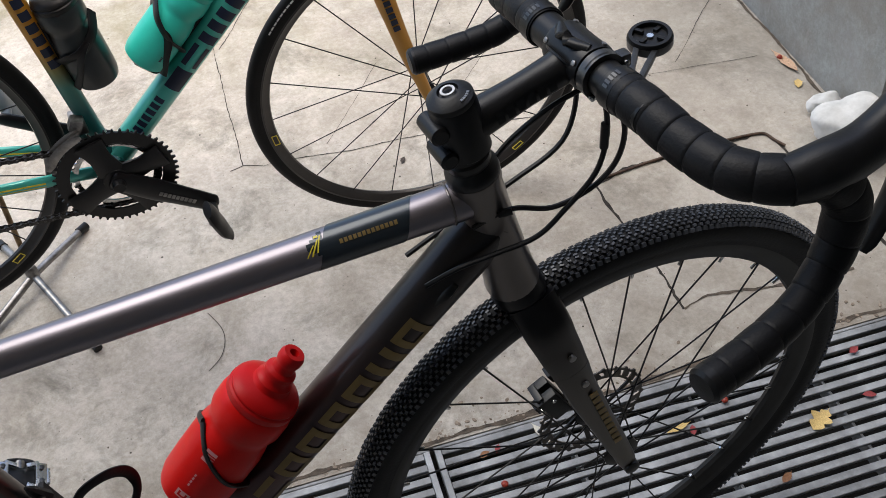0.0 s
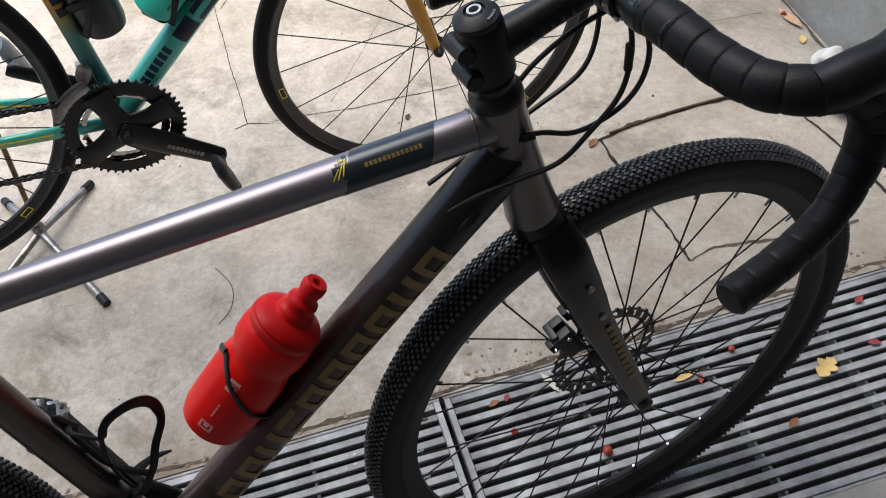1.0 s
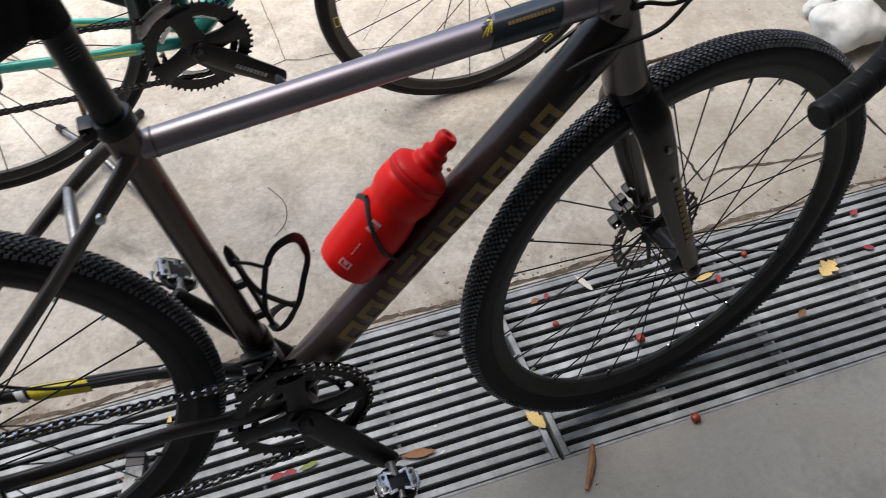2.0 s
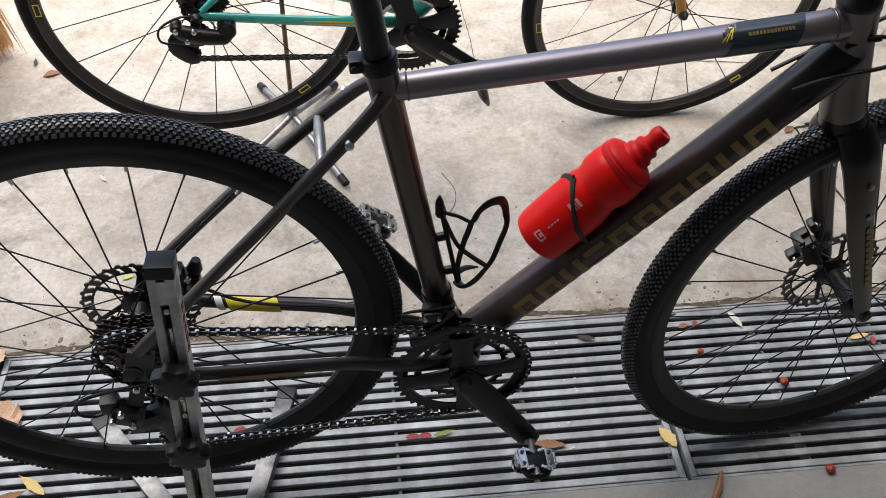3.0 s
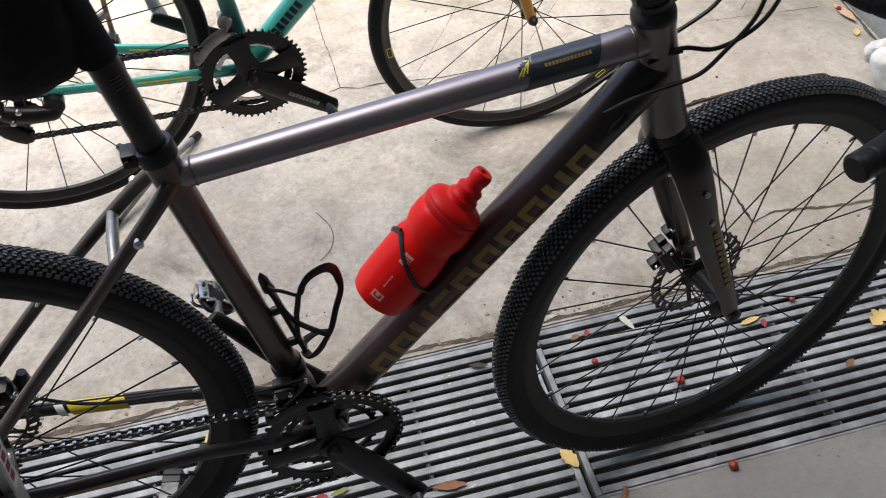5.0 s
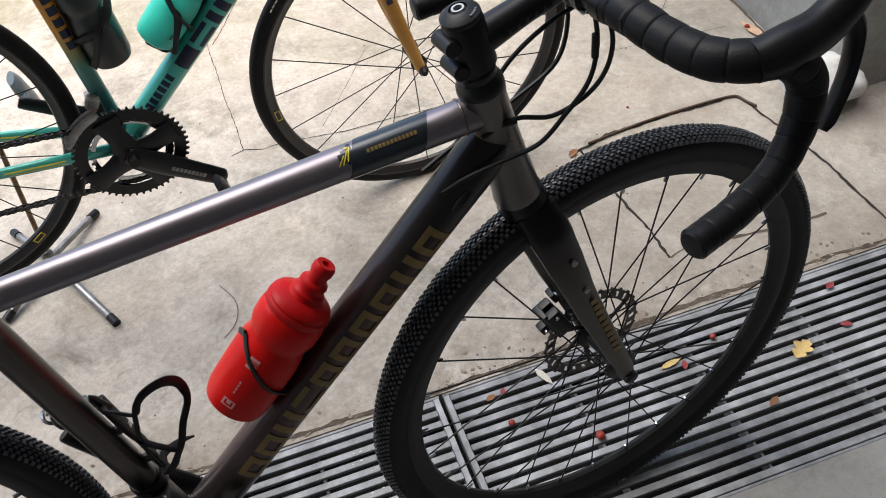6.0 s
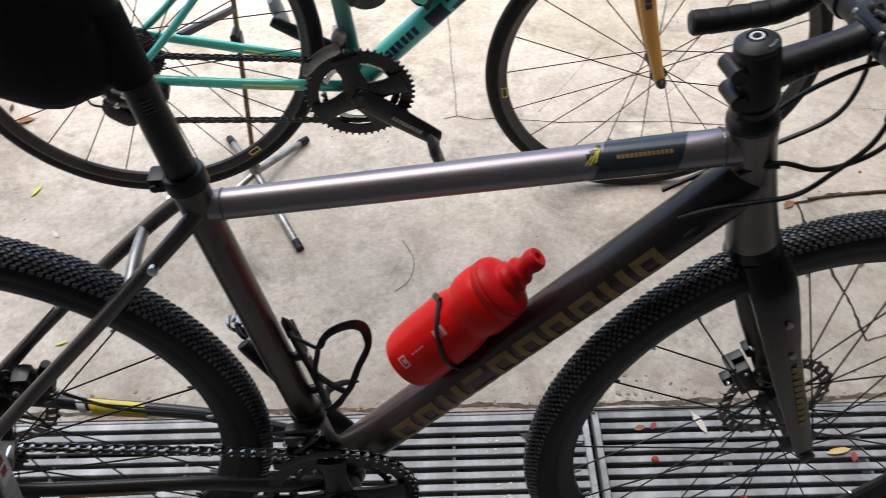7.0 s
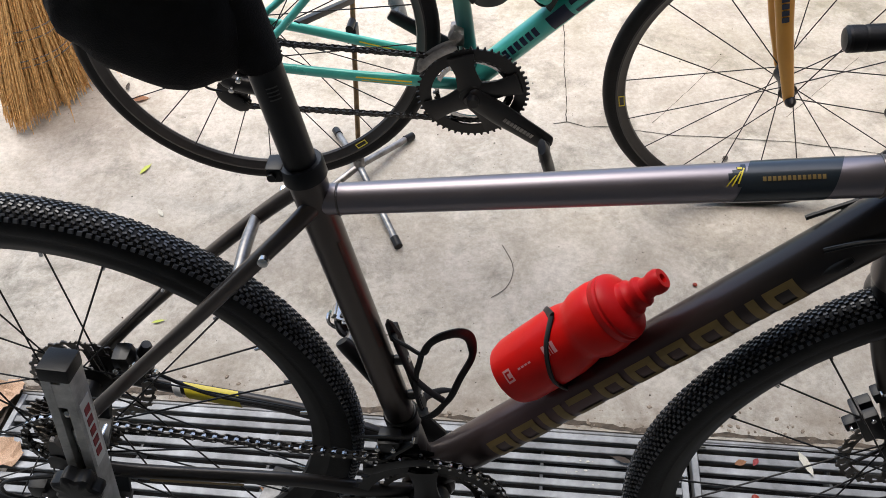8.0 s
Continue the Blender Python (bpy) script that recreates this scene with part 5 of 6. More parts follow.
def build_road_frame(bike):
    dt0, dt1 = (-.582, 0, .014), (-.112, 0, .462)
    bm = bmesh.new()
    sweep(bm, [dt0, dt1], [.0235, .0235], 32)
    dt = part("down_tube", bm, CELESTE, bike, "glossy sea-green down tube with dark print shapes")
    bm = bmesh.new()
    glyphs(bm, dt0, dt1, .0235, .0235, (0, -1, .1), .30, .86, 34, -36, 7, "bevveevb", .16, .3)
    glyphs(bm, dt0, dt1, .0235, .0235, (0, -1, .1), .12, .27, 2, -36, 7, "b", .3, .3)
    part("lettering", bm, INK, dt, "dark blue block shapes of print")
    bm = bmesh.new()
    sweep(bm, [(-.580, 0, .02), (-.597, 0, .20), (-.600, 0, .235), (-.630, 0, .535)], [.0165, .0155, .0155, .0155], 24)
    st = part("seat_tube", bm, SEAT_FADE, bike, "seat tube fading from deep teal through olive to orange")
    bm = bmesh.new()
    glyphs(bm, (-.600, 0, .235), (-.630, 0, .535), .0155, .0155, (.3, -1, .1), .02, .55, -30, 30, 7, "b", .3, .3)
    part("lettering", bm, INK, st, "dark block shapes of print")
    bm = bmesh.new()
    sweep(bm, [(-.626, 0, .495), (-.122, 0, .520)], [.0155, .018], 24)
    part("top_tube", bm, ORANGE, bike, "orange top tube")
    bm = bmesh.new()
    lathe(bm, [(.024, 0), (.021, .03), (.019, .14), (.020, .15)], (-.105, 0, .392), B_STEER_DIR, 28)
    part("head_tube", bm, CELESTE, bike, "sea-green head tube")
    bm = bmesh.new()
    lathe(bm, [(.024, -.034), (.026, -.03), (.026, .03), (.024, .034)], BBB, (0, 1, 0), 24)
    part("bottom_bracket_shell", bm, CELESTE_DK, bike)
    for sg in (-1, 1):
        bm = bmesh.new()
        sweep(bm, [(-.600, sg * .024, .022), (-.69, sg * .040, .046), (-.80, sg * .052, .070), (-.92, sg * .061, .096), (-.978, sg * .064, .107)], [(.008, .0135), (.0075, .0125), (.007, .011), (.007, .010), (.006, .010)], 14, side=(0, 1, 0), k=5)
        cs = part("chain_stay", bm, CELESTE, bike, "sea-green chain stay with yellow lines")
        bm = bmesh.new()
        patch(bm, (-.80, sg * .052, .070), (-.69, sg * .040, .046), .0112, .0118, (0, -1, .4), .1, 1.0, -12, 0, .0012)
        patch(bm, (-.80, sg * .052, .070), (-.69, sg * .040, .046), .0112, .0118, (0, -1, .4), .2, 1.0, 14, 22, .0012)
        part("stripe", bm, YELLOW, cs, "yellow painted lines")
        bm = bmesh.new()
        sweep(bm, [(-.978, sg * .062, .110), (-.90, sg * .055, .180), (-.76, sg * .040, .335), (-.64, sg * .018, .478)], [.0065, .0068, .0068, .008], 14, k=5)
        part("seat_stay", bm, CELESTE, bike, "slim sea-green seat stay")
        bm = bmesh.new()
        bar(bm, (-.972, sg * .064, .118), (-.988, sg * .064, .098), .006, .026, .002, up=(1, 0, 0))
        lathe(bm, [(.010, -.006), (.010, .006), (.006, .014)], (-.983, sg * .064, .107), (0, sg, 0), 16)
        part("dropout", bm, BLACK, bike)
        bm = bmesh.new()
        sweep(bm, [(-.098, sg * .010, .385), (-.092, sg * .030, .350), (-.074, sg * .040, .27), (-.040, sg * .045, .13), (-.008, sg * .048, .02), (0, sg * .048, -.012)], [(.014, .020), (.012, .020), (.010, .018), (.0085, .0145), (.007, .011), (.004, .006)], 16, side=(0, 1, 0), k=5)
        leg = part("fork_leg", bm, ORANGE, bike, "orange-yellow fork leg with dark print shapes", B_STEER)
        if sg < 0:
            bm = bmesh.new()
            for i in range(7):
                p = v3((-.072, -.0545, .262)).lerp(v3((-.050, -.0545, .168)), i / 7)
                q = v3((-.072, -.0545, .262)).lerp(v3((-.050, -.0545, .168)), (i + .72) / 7)
                bar(bm, p, q, .0012, .012, up=(1, 0, .3))
            part("lettering", bm, INK, leg)
        bm = bmesh.new()
        lathe(bm, [(.010, -.004), (.010, .005), (.005, .012)], (0, sg * .054, 0), (0, sg, 0), 16)
        part("axle_end", bm, BLACK, bike, "", B_STEER)
    bm = bmesh.new()
    sweep(bm, [(-.628, 0, .52), (-.650, 0, .70)], [.0135, .0135], 18)
    part("seat_post", bm, BLACK, bike, "black seat post")
    bm = bmesh.new()
    prof = [(-.14, .006, .006), (-.12, .064, .016), (-.08, .066, .018), (-.02, .042, .016), (.05, .024, .014), (.11, .016, .012), (.125, .005, .005)]
    sweep(bm, [(-.66 + a, 0, .735) for a, b, c in prof], [(b, c) for a, b, c in prof], 18, side=(0, 1, 0), k=4)
    box(bm, (-.652, 0, .708), (.05, .05, .02), bevel=.004)
    part("saddle", bm, BLACK_PL, bike, "black saddle")
    bm = bmesh.new()
    lathe(bm, [(.017, .15), (.018, .152), (.018, .21), (.015, .212)], (-.105, 0, .392), B_STEER_DIR, 24)
    sweep(bm, [(-.139, 0, .585), (-.045, 0, .600)], [.015, .017], 18)
    part("stem", bm, BLACK, bike, "black handlebar stem", B_STEER)
    bm = bmesh.new()
    for sg in (-1, 1):
        sweep(bm, [(-.04, 0, .601), (-.04, sg * .12, .601), (-.03, sg * .18, .601), (.0, sg * .200, .604), (.03, sg * .206, .59), (.04, sg * .208, .55), (.02, sg * .210, .505), (-.03, sg * .212, .485), (-.08, sg * .213, .482)], [.0155] * 9, 14, k=5)
    part("handlebar", bm, TAPE, bike, "black taped drop handlebar", B_STEER)


def build_road_drive(bike):
    e = (-.442, -.068, -.084)
    ring, arm = build_crankset(bike, (BBB.x, BBB.z), -.044, .1035, .074, 50, e, .0245, (104, 206, 300, 16), BLACK, .74, STEEL, 1.0)
    bm = bmesh.new()
    c0, c1 = v3((BBB.x, -.066, BBB.z)), v3(e) + v3((0, -.0085, 0))
    for i in range(9):
        p, q = c0.lerp(c1, .42 + .045 * i), c0.lerp(c1, .42 + .045 * i + .034)
        bar(bm, p, q, .0008, .0085, up=(.7, 0, .7))
    part("lettering", bm, DULL_STEEL, arm, "row of small grey print bars")
    bm = bmesh.new()
    l0, l1 = v3((BBB.x, .055, BBB.z)), v3((-.722, .072, .104))
    sweep(bm, [l0 - (l1 - l0).normalized() * .012, l0, l0.lerp(l1, .4), l1, l1 + (l1 - l0).normalized() * .012], [(.006, .012), (.009, .020), (.008, .016), (.0075, .013), (.004, .006)], 14, side=(0, 1, 0), k=4)
    part("crank_arm", bm, BLACK, bike, "black tapered crank arm")
    for c, sg in ((v3(e), -1), (l1, 1)):
        bm = bmesh.new()
        m0 = c + v3((0, sg * .045, 0))
        lathe(bm, [(.008, 0), (.009, .012), (.0075, .06)], c, (0, sg, 0), 14)
        sweep(bm, [m0 + v3((-.010, 0, .030)), m0 + v3((-.004, 0, .012)), m0 + v3((.004, 0, -.018)), m0 + v3((.016, 0, -.048))], [(.022, .008), (.031, .011), (.030, .011), (.016, .006)], 14, side=(0, 1, 0), k=4)
        # the far pedal gets a paler colour that paints its highlights in
        ped = part("pedal", bm, BLACK_PL if sg < 0 else PEDAL_LIT, bike, "black road pedal" if sg < 0 else "road pedal with blue grey highlights put into its colour")
        bm = bmesh.new()
        bar(bm, m0 + v3((-.012, -.018, .012)), m0 + v3((-.012, .018, .012)), .004, .010, .001)
        part("plate", bm, DULL_STEEL, ped)
    bm = bmesh.new()
    bar(bm, (-.985, -.068, .104), (-.990, -.072, .080), .010, .018, .004, up=(1, 0, 0))
    sweep(bm, [(-1.026, -.076, .088), (-1.010, -.080, .084), (-.975, -.082, .074), (-.940, -.080, .066), (-.925, -.076, .064)], [(.008, .010), (.013, .016), (.014, .017), (.012, .015), (.005, .006)], 14, side=(0, 1, 0), k=4)
    lathe(bm, [(.014, -.016), (.018, -.012), (.018, .010), (.013, .014)], (-.932, -.070, .080), (0, 1, 0), 18)
    lathe(bm, [(.008, -.012), (.011, -.008), (.011, .012)], (-1.022, -.078, .098), (0, 1, 0), 14)
    for y in (-.060, -.045):
        sweep(bm, [(-.965, y, .060), (-.995, y, .050), (-1.036, y, .050), (-1.030, y, .030), (-1.006, y, .008), (-.994, y, .012)], [(.002, .010), (.002, .014), (.002, .008), (.002, .016), (.002, .016), (.002, .006)], 12, side=(0, 1, 0), k=3)
    rd = part("rear_derailleur", bm, BLACK, bike, "black and grey rear derailleur")
    for c in ((-.985, .055), (-1.010, .020)):
        bm = bmesh.new()
        gear(bm, (c[0], -.051, c[1]), (0, 1, 0), .017, .020, 11, .006, .006)
        part("jockey_wheel", bm, BLACK_PL, rd)
    bolts("bolt", [(-1.022, -.092, .098), (-.990, -.090, .092), (-1.004, -.098, .078)], (0, -1, 0), .0050, .005, STEEL, rd)
    bm = bmesh.new()
    sweep(bm, [(-.965, -.066, .104), (-1.01, -.078, .118), (-1.050, -.082, .100), (-1.055, -.080, .070), (-1.030, -.076, .056)], [.0023] * 5, 8, k=6)
    part("gear_cable", bm, BLACK_PL, bike)
    bm = bmesh.new()
    blade = arc((BBB.x, BBB.z), .1115, 150, 104, -.050, 8)
    sweep(bm, blade, [(.0015, .004)] + [(.0015, .0085)] * 7 + [(.0015, .005)], 8, side=(0, 1, 0))
    sweep(bm, [p + v3((0, .012, .002)) for p in blade], [(.0015, .004)] + [(.0015, .008)] * 7 + [(.0015, .005)], 8, side=(0, 1, 0))
    box(bm, (-.606, -.028, .138), (.022, .022, .022), Matrix.Rotation(radians(30), 4, "Y"), .006)
    box(bm, (-.604, -.010, .125), (.024, .03, .034), bevel=.005)
    part("front_derailleur", bm, DULL_STEEL, bike, "grey front derailleur with a curved blade")
    ring_c = (BBB.x, BBB.z)
    path = arc(ring_c, .0725, 97, -100, -.036, 28)
    path += [v3((-1.009, -.051, .0005))] + arc((-1.010, .020), .019, -90, -190, -.051, 5)[1:]
    path += arc((-.985, .055), .019, -60, 60, -.051, 5)
    path += arc((B_HUB.x, B_HUB.z), .036, 200, 92, -.044, 10)
    path += [v3((ring_c[0] - .0088, -.036, ring_c[1] + .0720))]
    build_chain(bike, path, CHAIN_STEEL, MECH_GREY)


def rim_marks(wheel, rim_r, w, angles):
    for a in angles:
        rad = v3((math.cos(radians(a)), 0, math.sin(radians(a))))
        tang = v3((-rad.z, 0, rad.x))
        c = rad * rim_r + v3((0, -w, 0))
        # one closed outline: an outer and an inner loop of four corners, given depth
        bm = bmesh.new()
        loops = []
        for y in (-.0004, .0004):
            for q in (1.0, .0):
                loops.append([bm.verts.new(c + v3((0, y, 0)) + tang * kx * (.0105 + .0018 * q) + rad * kz * (.0040 + .0016 * q)) for kx, kz in ((-1, -1), (1, -1), (1, 1), (-1, 1))])
        for p, q in ((0, 1), (1, 3), (3, 2), (2, 0)):
            for j in range(4):
                k = (j + 1) % 4
                bm.faces.new((loops[p][j], loops[p][k], loops[q][k], loops[q][j]))
        part("rim_mark", bm, YELLOW, wheel, "small yellow outlined rim sticker", smooth=False)


road_bike = thing("road_bike", B_M, "sea-green and orange road bicycle with black wheels on a small stand", "bicycle")
build_road_frame(road_bike)
rf = build_wheel(road_bike, "front_wheel", B_STEER @ Matrix.Rotation(.2, 4, "Y"), .334, .0128, .3135, .2905, .024, 20, .017, .074, False, rim_mat=ROAD_RIM)
rr_ = build_wheel(road_bike, "rear_wheel", Matrix.Translation(B_HUB + v3((.002, 0, .010))) @ Matrix.Rotation(radians(-3.5), 4, "X") @ Matrix.Rotation(radians(2), 4, "Z"), .334, .0128, .3135, .2905, .024, 24, .022, .100, False, rim_mat=ROAD_RIM)
rim_marks(rf, .2985, .0118, (200, 322, 80))
rim_marks(rr_, .2985, .0118, (180, 304, 62))
for wh in (rf, rr_):
    bm = bmesh.new()
    for i in range(11):
        a_ = 2.40 + i * .030
        c_ = v3((.3235 * math.cos(a_), -.0118, .3235 * math.sin(a_)))
        t_ = v3((-math.sin(a_), 0, math.cos(a_)))
        bar(bm, c_ - t_ * .0036, c_ + t_ * .0036, .0012, .0055, up=(math.cos(a_), 0, math.sin(a_)))
    part("lettering", bm, WHITE_PRINT, wh, "small white print bars on the tyre wall")
build_cassette(rr_, -.018, .050, 11, .0034)
build_road_drive(road_bike)
B_DT, B_DTN = v3((.724, 0, .690)), v3((-.690, 0, .724))
mint_base = BBB + B_DT * .205 + B_DTN * .0615
build_cage(road_bike, mint_base + B_DT * .080, B_DT, -B_DTN, True, wide=.0085)
B_ST = v3((-.10, 0, .995))
dark_base = v3((-.5445, 0, .190))
build_cage(road_bike, dark_base + B_ST * .090, B_ST, (-1, 0, -.1), True, wide=.0085)
build_bottle(B_M @ along(mint_base, B_DT, (0, -1, 0)), "water_bottle", MINT, MINT, "mint green plastic bottle in the sea-green bike's cage", [(.045, .060, 10, 22, 3, "b"), (.03, .04, 8, 14, 4, "b")])
build_bottle(B_M @ along(dark_base, B_ST, (0, -1, 0)), "water_bottle", SMOKE, BLACK_PL, "smoky black plastic bottle on the orange seat tube", None)


def build_road_stand():
    st = thing("bike_stand", Matrix(), "worn steel bike stand with a tube cross base on concrete", "bike stand")
    c = v3((-.417, 1.118, .092))
    up = v3((-.411, 1.258, .62))
    bm = bmesh.new()
    sweep(bm, [c, c.lerp(up, .35), up], [.0055, .0055, .0055], 12)
    part("post", bm, RUSTY, st, "thin brownish metal post")
    bm = bmesh.new()
    mid = c.lerp(up, .545)
    box(bm, mid + v3((0, -.01, 0)), (.022, .03, .036), bevel=.004)
    lathe(bm, [(.008, -.02), (.008, .015)], mid + v3((0, -.015, .022)), (0, 1, 0), 12)
    part("bracket", bm, BLACK, st, "black clamp bracket")
    bm = bmesh.new()
    bar(bm, c.lerp(up, .66), B_M @ v3((-.905, .060, .10)), .012, .012, .002)
    part("cradle_arm", bm, BLACK, st, "black cradle arm")
    for ex, ey in ((-.318, 1.252), (-.301, .908), (-.500, 1.262), (-.520, 1.005)):
        bm = bmesh.new()
        end = v3((ex, ey, ground_z(ey) + .009))
        sweep(bm, [c + v3((0, 0, -.006)), end], [.0078, .0078], 14)
        leg = part("leg", bm, DULL_STEEL, st, "dull steel tube leg")
        bm = bmesh.new()
        d = (end - c).normalized()
        sweep(bm, [end - d * .022, end + d * .003], [.0092, .0092], 14)
        part("foot_cap", bm, BLACK_PL, leg)
    bm = bmesh.new()
    lathe(bm, [(.011, -.012), (.013, -.008), (.013, .012), (.009, .018)], c, (0, 0, 1), 16)
    part("hub", bm, DULL_STEEL, st)


build_road_stand()


# ---- broom, stone, wire ----
def build_broom():
    a, b = v3((-1.285, 1.212, .062)), v3((-1.146, 1.472, .083))
    mid = (a + b) / 2
    neck = v3((-1.205, 1.335, .58))
    br = thing("broom", Matrix(), "straw broom standing upright on its bristles on concrete", "broom")
    rng = random.Random(11)
    bm = bmesh.new()
    across = (b - a).normalized()
    thick = v3((across.y, -across.x, 0))
    for i in range(1150):
        s, w = rng.uniform(-.5, .5), rng.gauss(0, .35)
        foot = mid + across * s * .295 + thick * w * .06
        foot.z = ground_z(foot.y) + .002 + abs(s) * rng.uniform(0, .05) + rng.uniform(0, .02)
        band = neck.lerp(mid, .55) + across * s * .212 + thick * w * .05
        tip = neck + across * s * .08 + thick * w * .04
        jit = v3((rng.uniform(-1, 1), rng.uniform(-1, 1), 0)) * .006
        sweep(bm, [foot, foot.lerp(band, .5) + jit, band, tip], [.0007, .0015, .0018, .0018], 4, caps=False)
    part("bristles", bm, STRAW, br, "tight fan of rough straw bristles", smooth=False)["kind"] = "stuff"
    for f in (.52, .565, .66, .69):
        c = neck.lerp(mid, f)
        bm = bmesh.new()
        w = .104 + (f - .55) * .10
        loop = [c + across * math.cos(x) * w + thick * math.sin(x) * .052 + v3((0, 0, .006 * math.sin(3 * x))) for x in [2 * math.pi * i / 28 for i in range(29)]]
        sweep(bm, loop, [.0014] * 29, 6, caps=False)
        part("binding", bm, DULL_STEEL, br, "wire binding round the straw")
    bm = bmesh.new()
    sweep(bm, [neck + v3((0, 0, -.08)), neck + v3((-.03, .03, .55))], [.013, .012], 14)
    part("broomstick", bm, WOOD, br, "pale wooden broomstick")


build_broom()


def build_stone(name, c, size, seed, label):
    bm = bmesh.new()
    bmesh.ops.create_icosphere(bm, subdivisions=4, radius=1.0)
    for v in bm.verts:
        n = noise.noise(v.co * 1.1 + v3((seed, 0, 0))) * .28 + noise.noise(v.co * 3.5 + v3((0, seed, 0))) * .07 + noise.noise(v.co * 9) * .02
        v.co = v3((v.co.x * size[0], v.co.y * size[1], v.co.z * size[2])) * (1 + n)
    ob = finish(name, bm, STONE, sharp=60)
    lowest = min(v.co.z for v in ob.data.vertices)
    ob.location = (c[0], c[1], ground_z(c[1]) - lowest - .004)
    tagged(ob, label, "stone")


build_stone("stone", (1.350, .937), (.092, .074, .058), 3.0, "rounded white painted stone on the concrete")
build_stone("stone", (1.352, 1.050), (.040, .026, .028), 7.0, "small smooth white stone lying behind the larger one")


def ribbon(pts, width, seed, lift=.0012, step=.012, rough=.0016):
    """A thin uneven strip on the ground along a polyline."""
    rng = random.Random(seed)
    bm = bmesh.new()
    prev = None
    for (x0, y0), (x1, y1) in zip(pts, pts[1:]):
        n = max(2, int(math.hypot(x1 - x0, y1 - y0) / step))
        tx, ty = (x1 - x0) / math.hypot(x1 - x0, y1 - y0), (y1 - y0) / math.hypot(x1 - x0, y1 - y0)
        for i in range(n + 1):
            f = i / n
            ox = rng.uniform(-rough, rough) * min(1, width / .006) + min(.008, width * 1.1) * noise.noise(v3((x0 + (x1 - x0) * f, y0 + (y1 - y0) * f, seed)) * 9)
            x, y = x0 + (x1 - x0) * f - ty * ox, y0 + (y1 - y0) * f + tx * ox
            w = width * (.55 + .45 * noise.noise(v3((x * 30, y * 30, seed)))) * rng.uniform(.7, 1.1) / 2
            pair = []
            for sg in (-1, 1):
                px, py = x - ty * sg * w, y + tx * sg * w
                pair.append(bm.verts.new((px, py, ground_z(py) + lift)))
            if prev:
                bm.faces.new((prev[0], prev[1], pair[1], pair[0]))
            prev = pair
    return bm


CRACKS = [
    ([(.020, 1.90), (.028, 1.70), (.033, 1.52), (.042, 1.335)], .0036, CRACK),
    ([(.010, 1.325), (.042, 1.333), (.085, 1.318), (.125, 1.322), (.30, 1.30), (.55, 1.29), (.74, 1.26)], .004, CRACK),
    ([(.745, 1.000), (.850, 1.030), (1.02, 1.036), (1.185, 1.032)], .014, CRACK),
    ([(.775, 1.010), (.786, .867), (.797, .736), (.806, .640)], .011, CRACK),
    ([(.806, .640), (.85, .655), (.93, .650), (1.03, .628), (1.16, .622)], .012, DIRT),
    ([(1.200, 1.020), (1.225, .90), (1.250, .74), (1.262, .53)], .012, CRACK),
    ([(1.318, 1.546), (1.121, 1.337)], .0030, CRACK),
    ([(.42, 1.60), (.30, 1.42), (.24, 1.34)], .0022, CRACK),
    ([(1.015, 1.318), (1.316, 1.288)], .0022, CRACK),
    ([(.76, 1.62), (.62, 1.46), (.55, 1.38)], .0022, CRACK),
    ([(.04, 1.80), (.12, 1.95), (.2, 2.1)], .004, CRACK),
    ([(-.95, .519), (-.5, .517), (0, .519), (.5, .517), (1.0, .519), (1.6, .517), (2.6, .518)], .016, DIRT),
    # dirt along the wall's foot that also paints the thin shadow there
    ([(1.386, 1.00), (1.387, 1.3), (1.387, 1.6), (1.387, 2.2)], .014, DIRT),
    ([(-.958, .14), (-.966, .30), (-.962, .50)], .010, DIRT),
]
for i, (pts, w, m_) in enumerate(CRACKS):
    tagged(finish("crack" if m_ is CRACK else "dirt_seam", ribbon(pts, w, 40 + i), m_, smooth=False), "dark dirt filled crack in the concrete floor", "crack", kind="structure")

bm = bmesh.new()
sweep(bm, [(x, y, ground_z(y) + .004) for x, y in ((.80, 1.018), (.95, 1.034), (1.10, 1.037), (1.172, 1.034), (1.192, 1.026), (1.200, 1.004), (1.213, .978))], [.0032] * 7, 8, k=4)
tagged(finish("wire", bm, DARK_RUST), "rusty bent wire lying on the concrete joint", "wire")
bm = bmesh.new()
sweep(bm, [(x, y, ground_z(y) + .002) for x, y in ((-.085, .93), (-.063, .885), (-.060, .85), (-.072, .815), (-.098, .79))], [.0007] * 5, 5, k=6)
tagged(finish("string", bm, LEAF_DARK), "thin dark thread curled on the concrete", "thread")
bm = bmesh.new()
sweep(bm, [(.315, .135, .006), (.298, .10, .007), (.272, .062, .006)], [.004, .0065, .003], 8, k=3)
tagged(finish("twig", bm, LEAF_BROWN), "short reddish brown dry twig beside the grate", "twig")


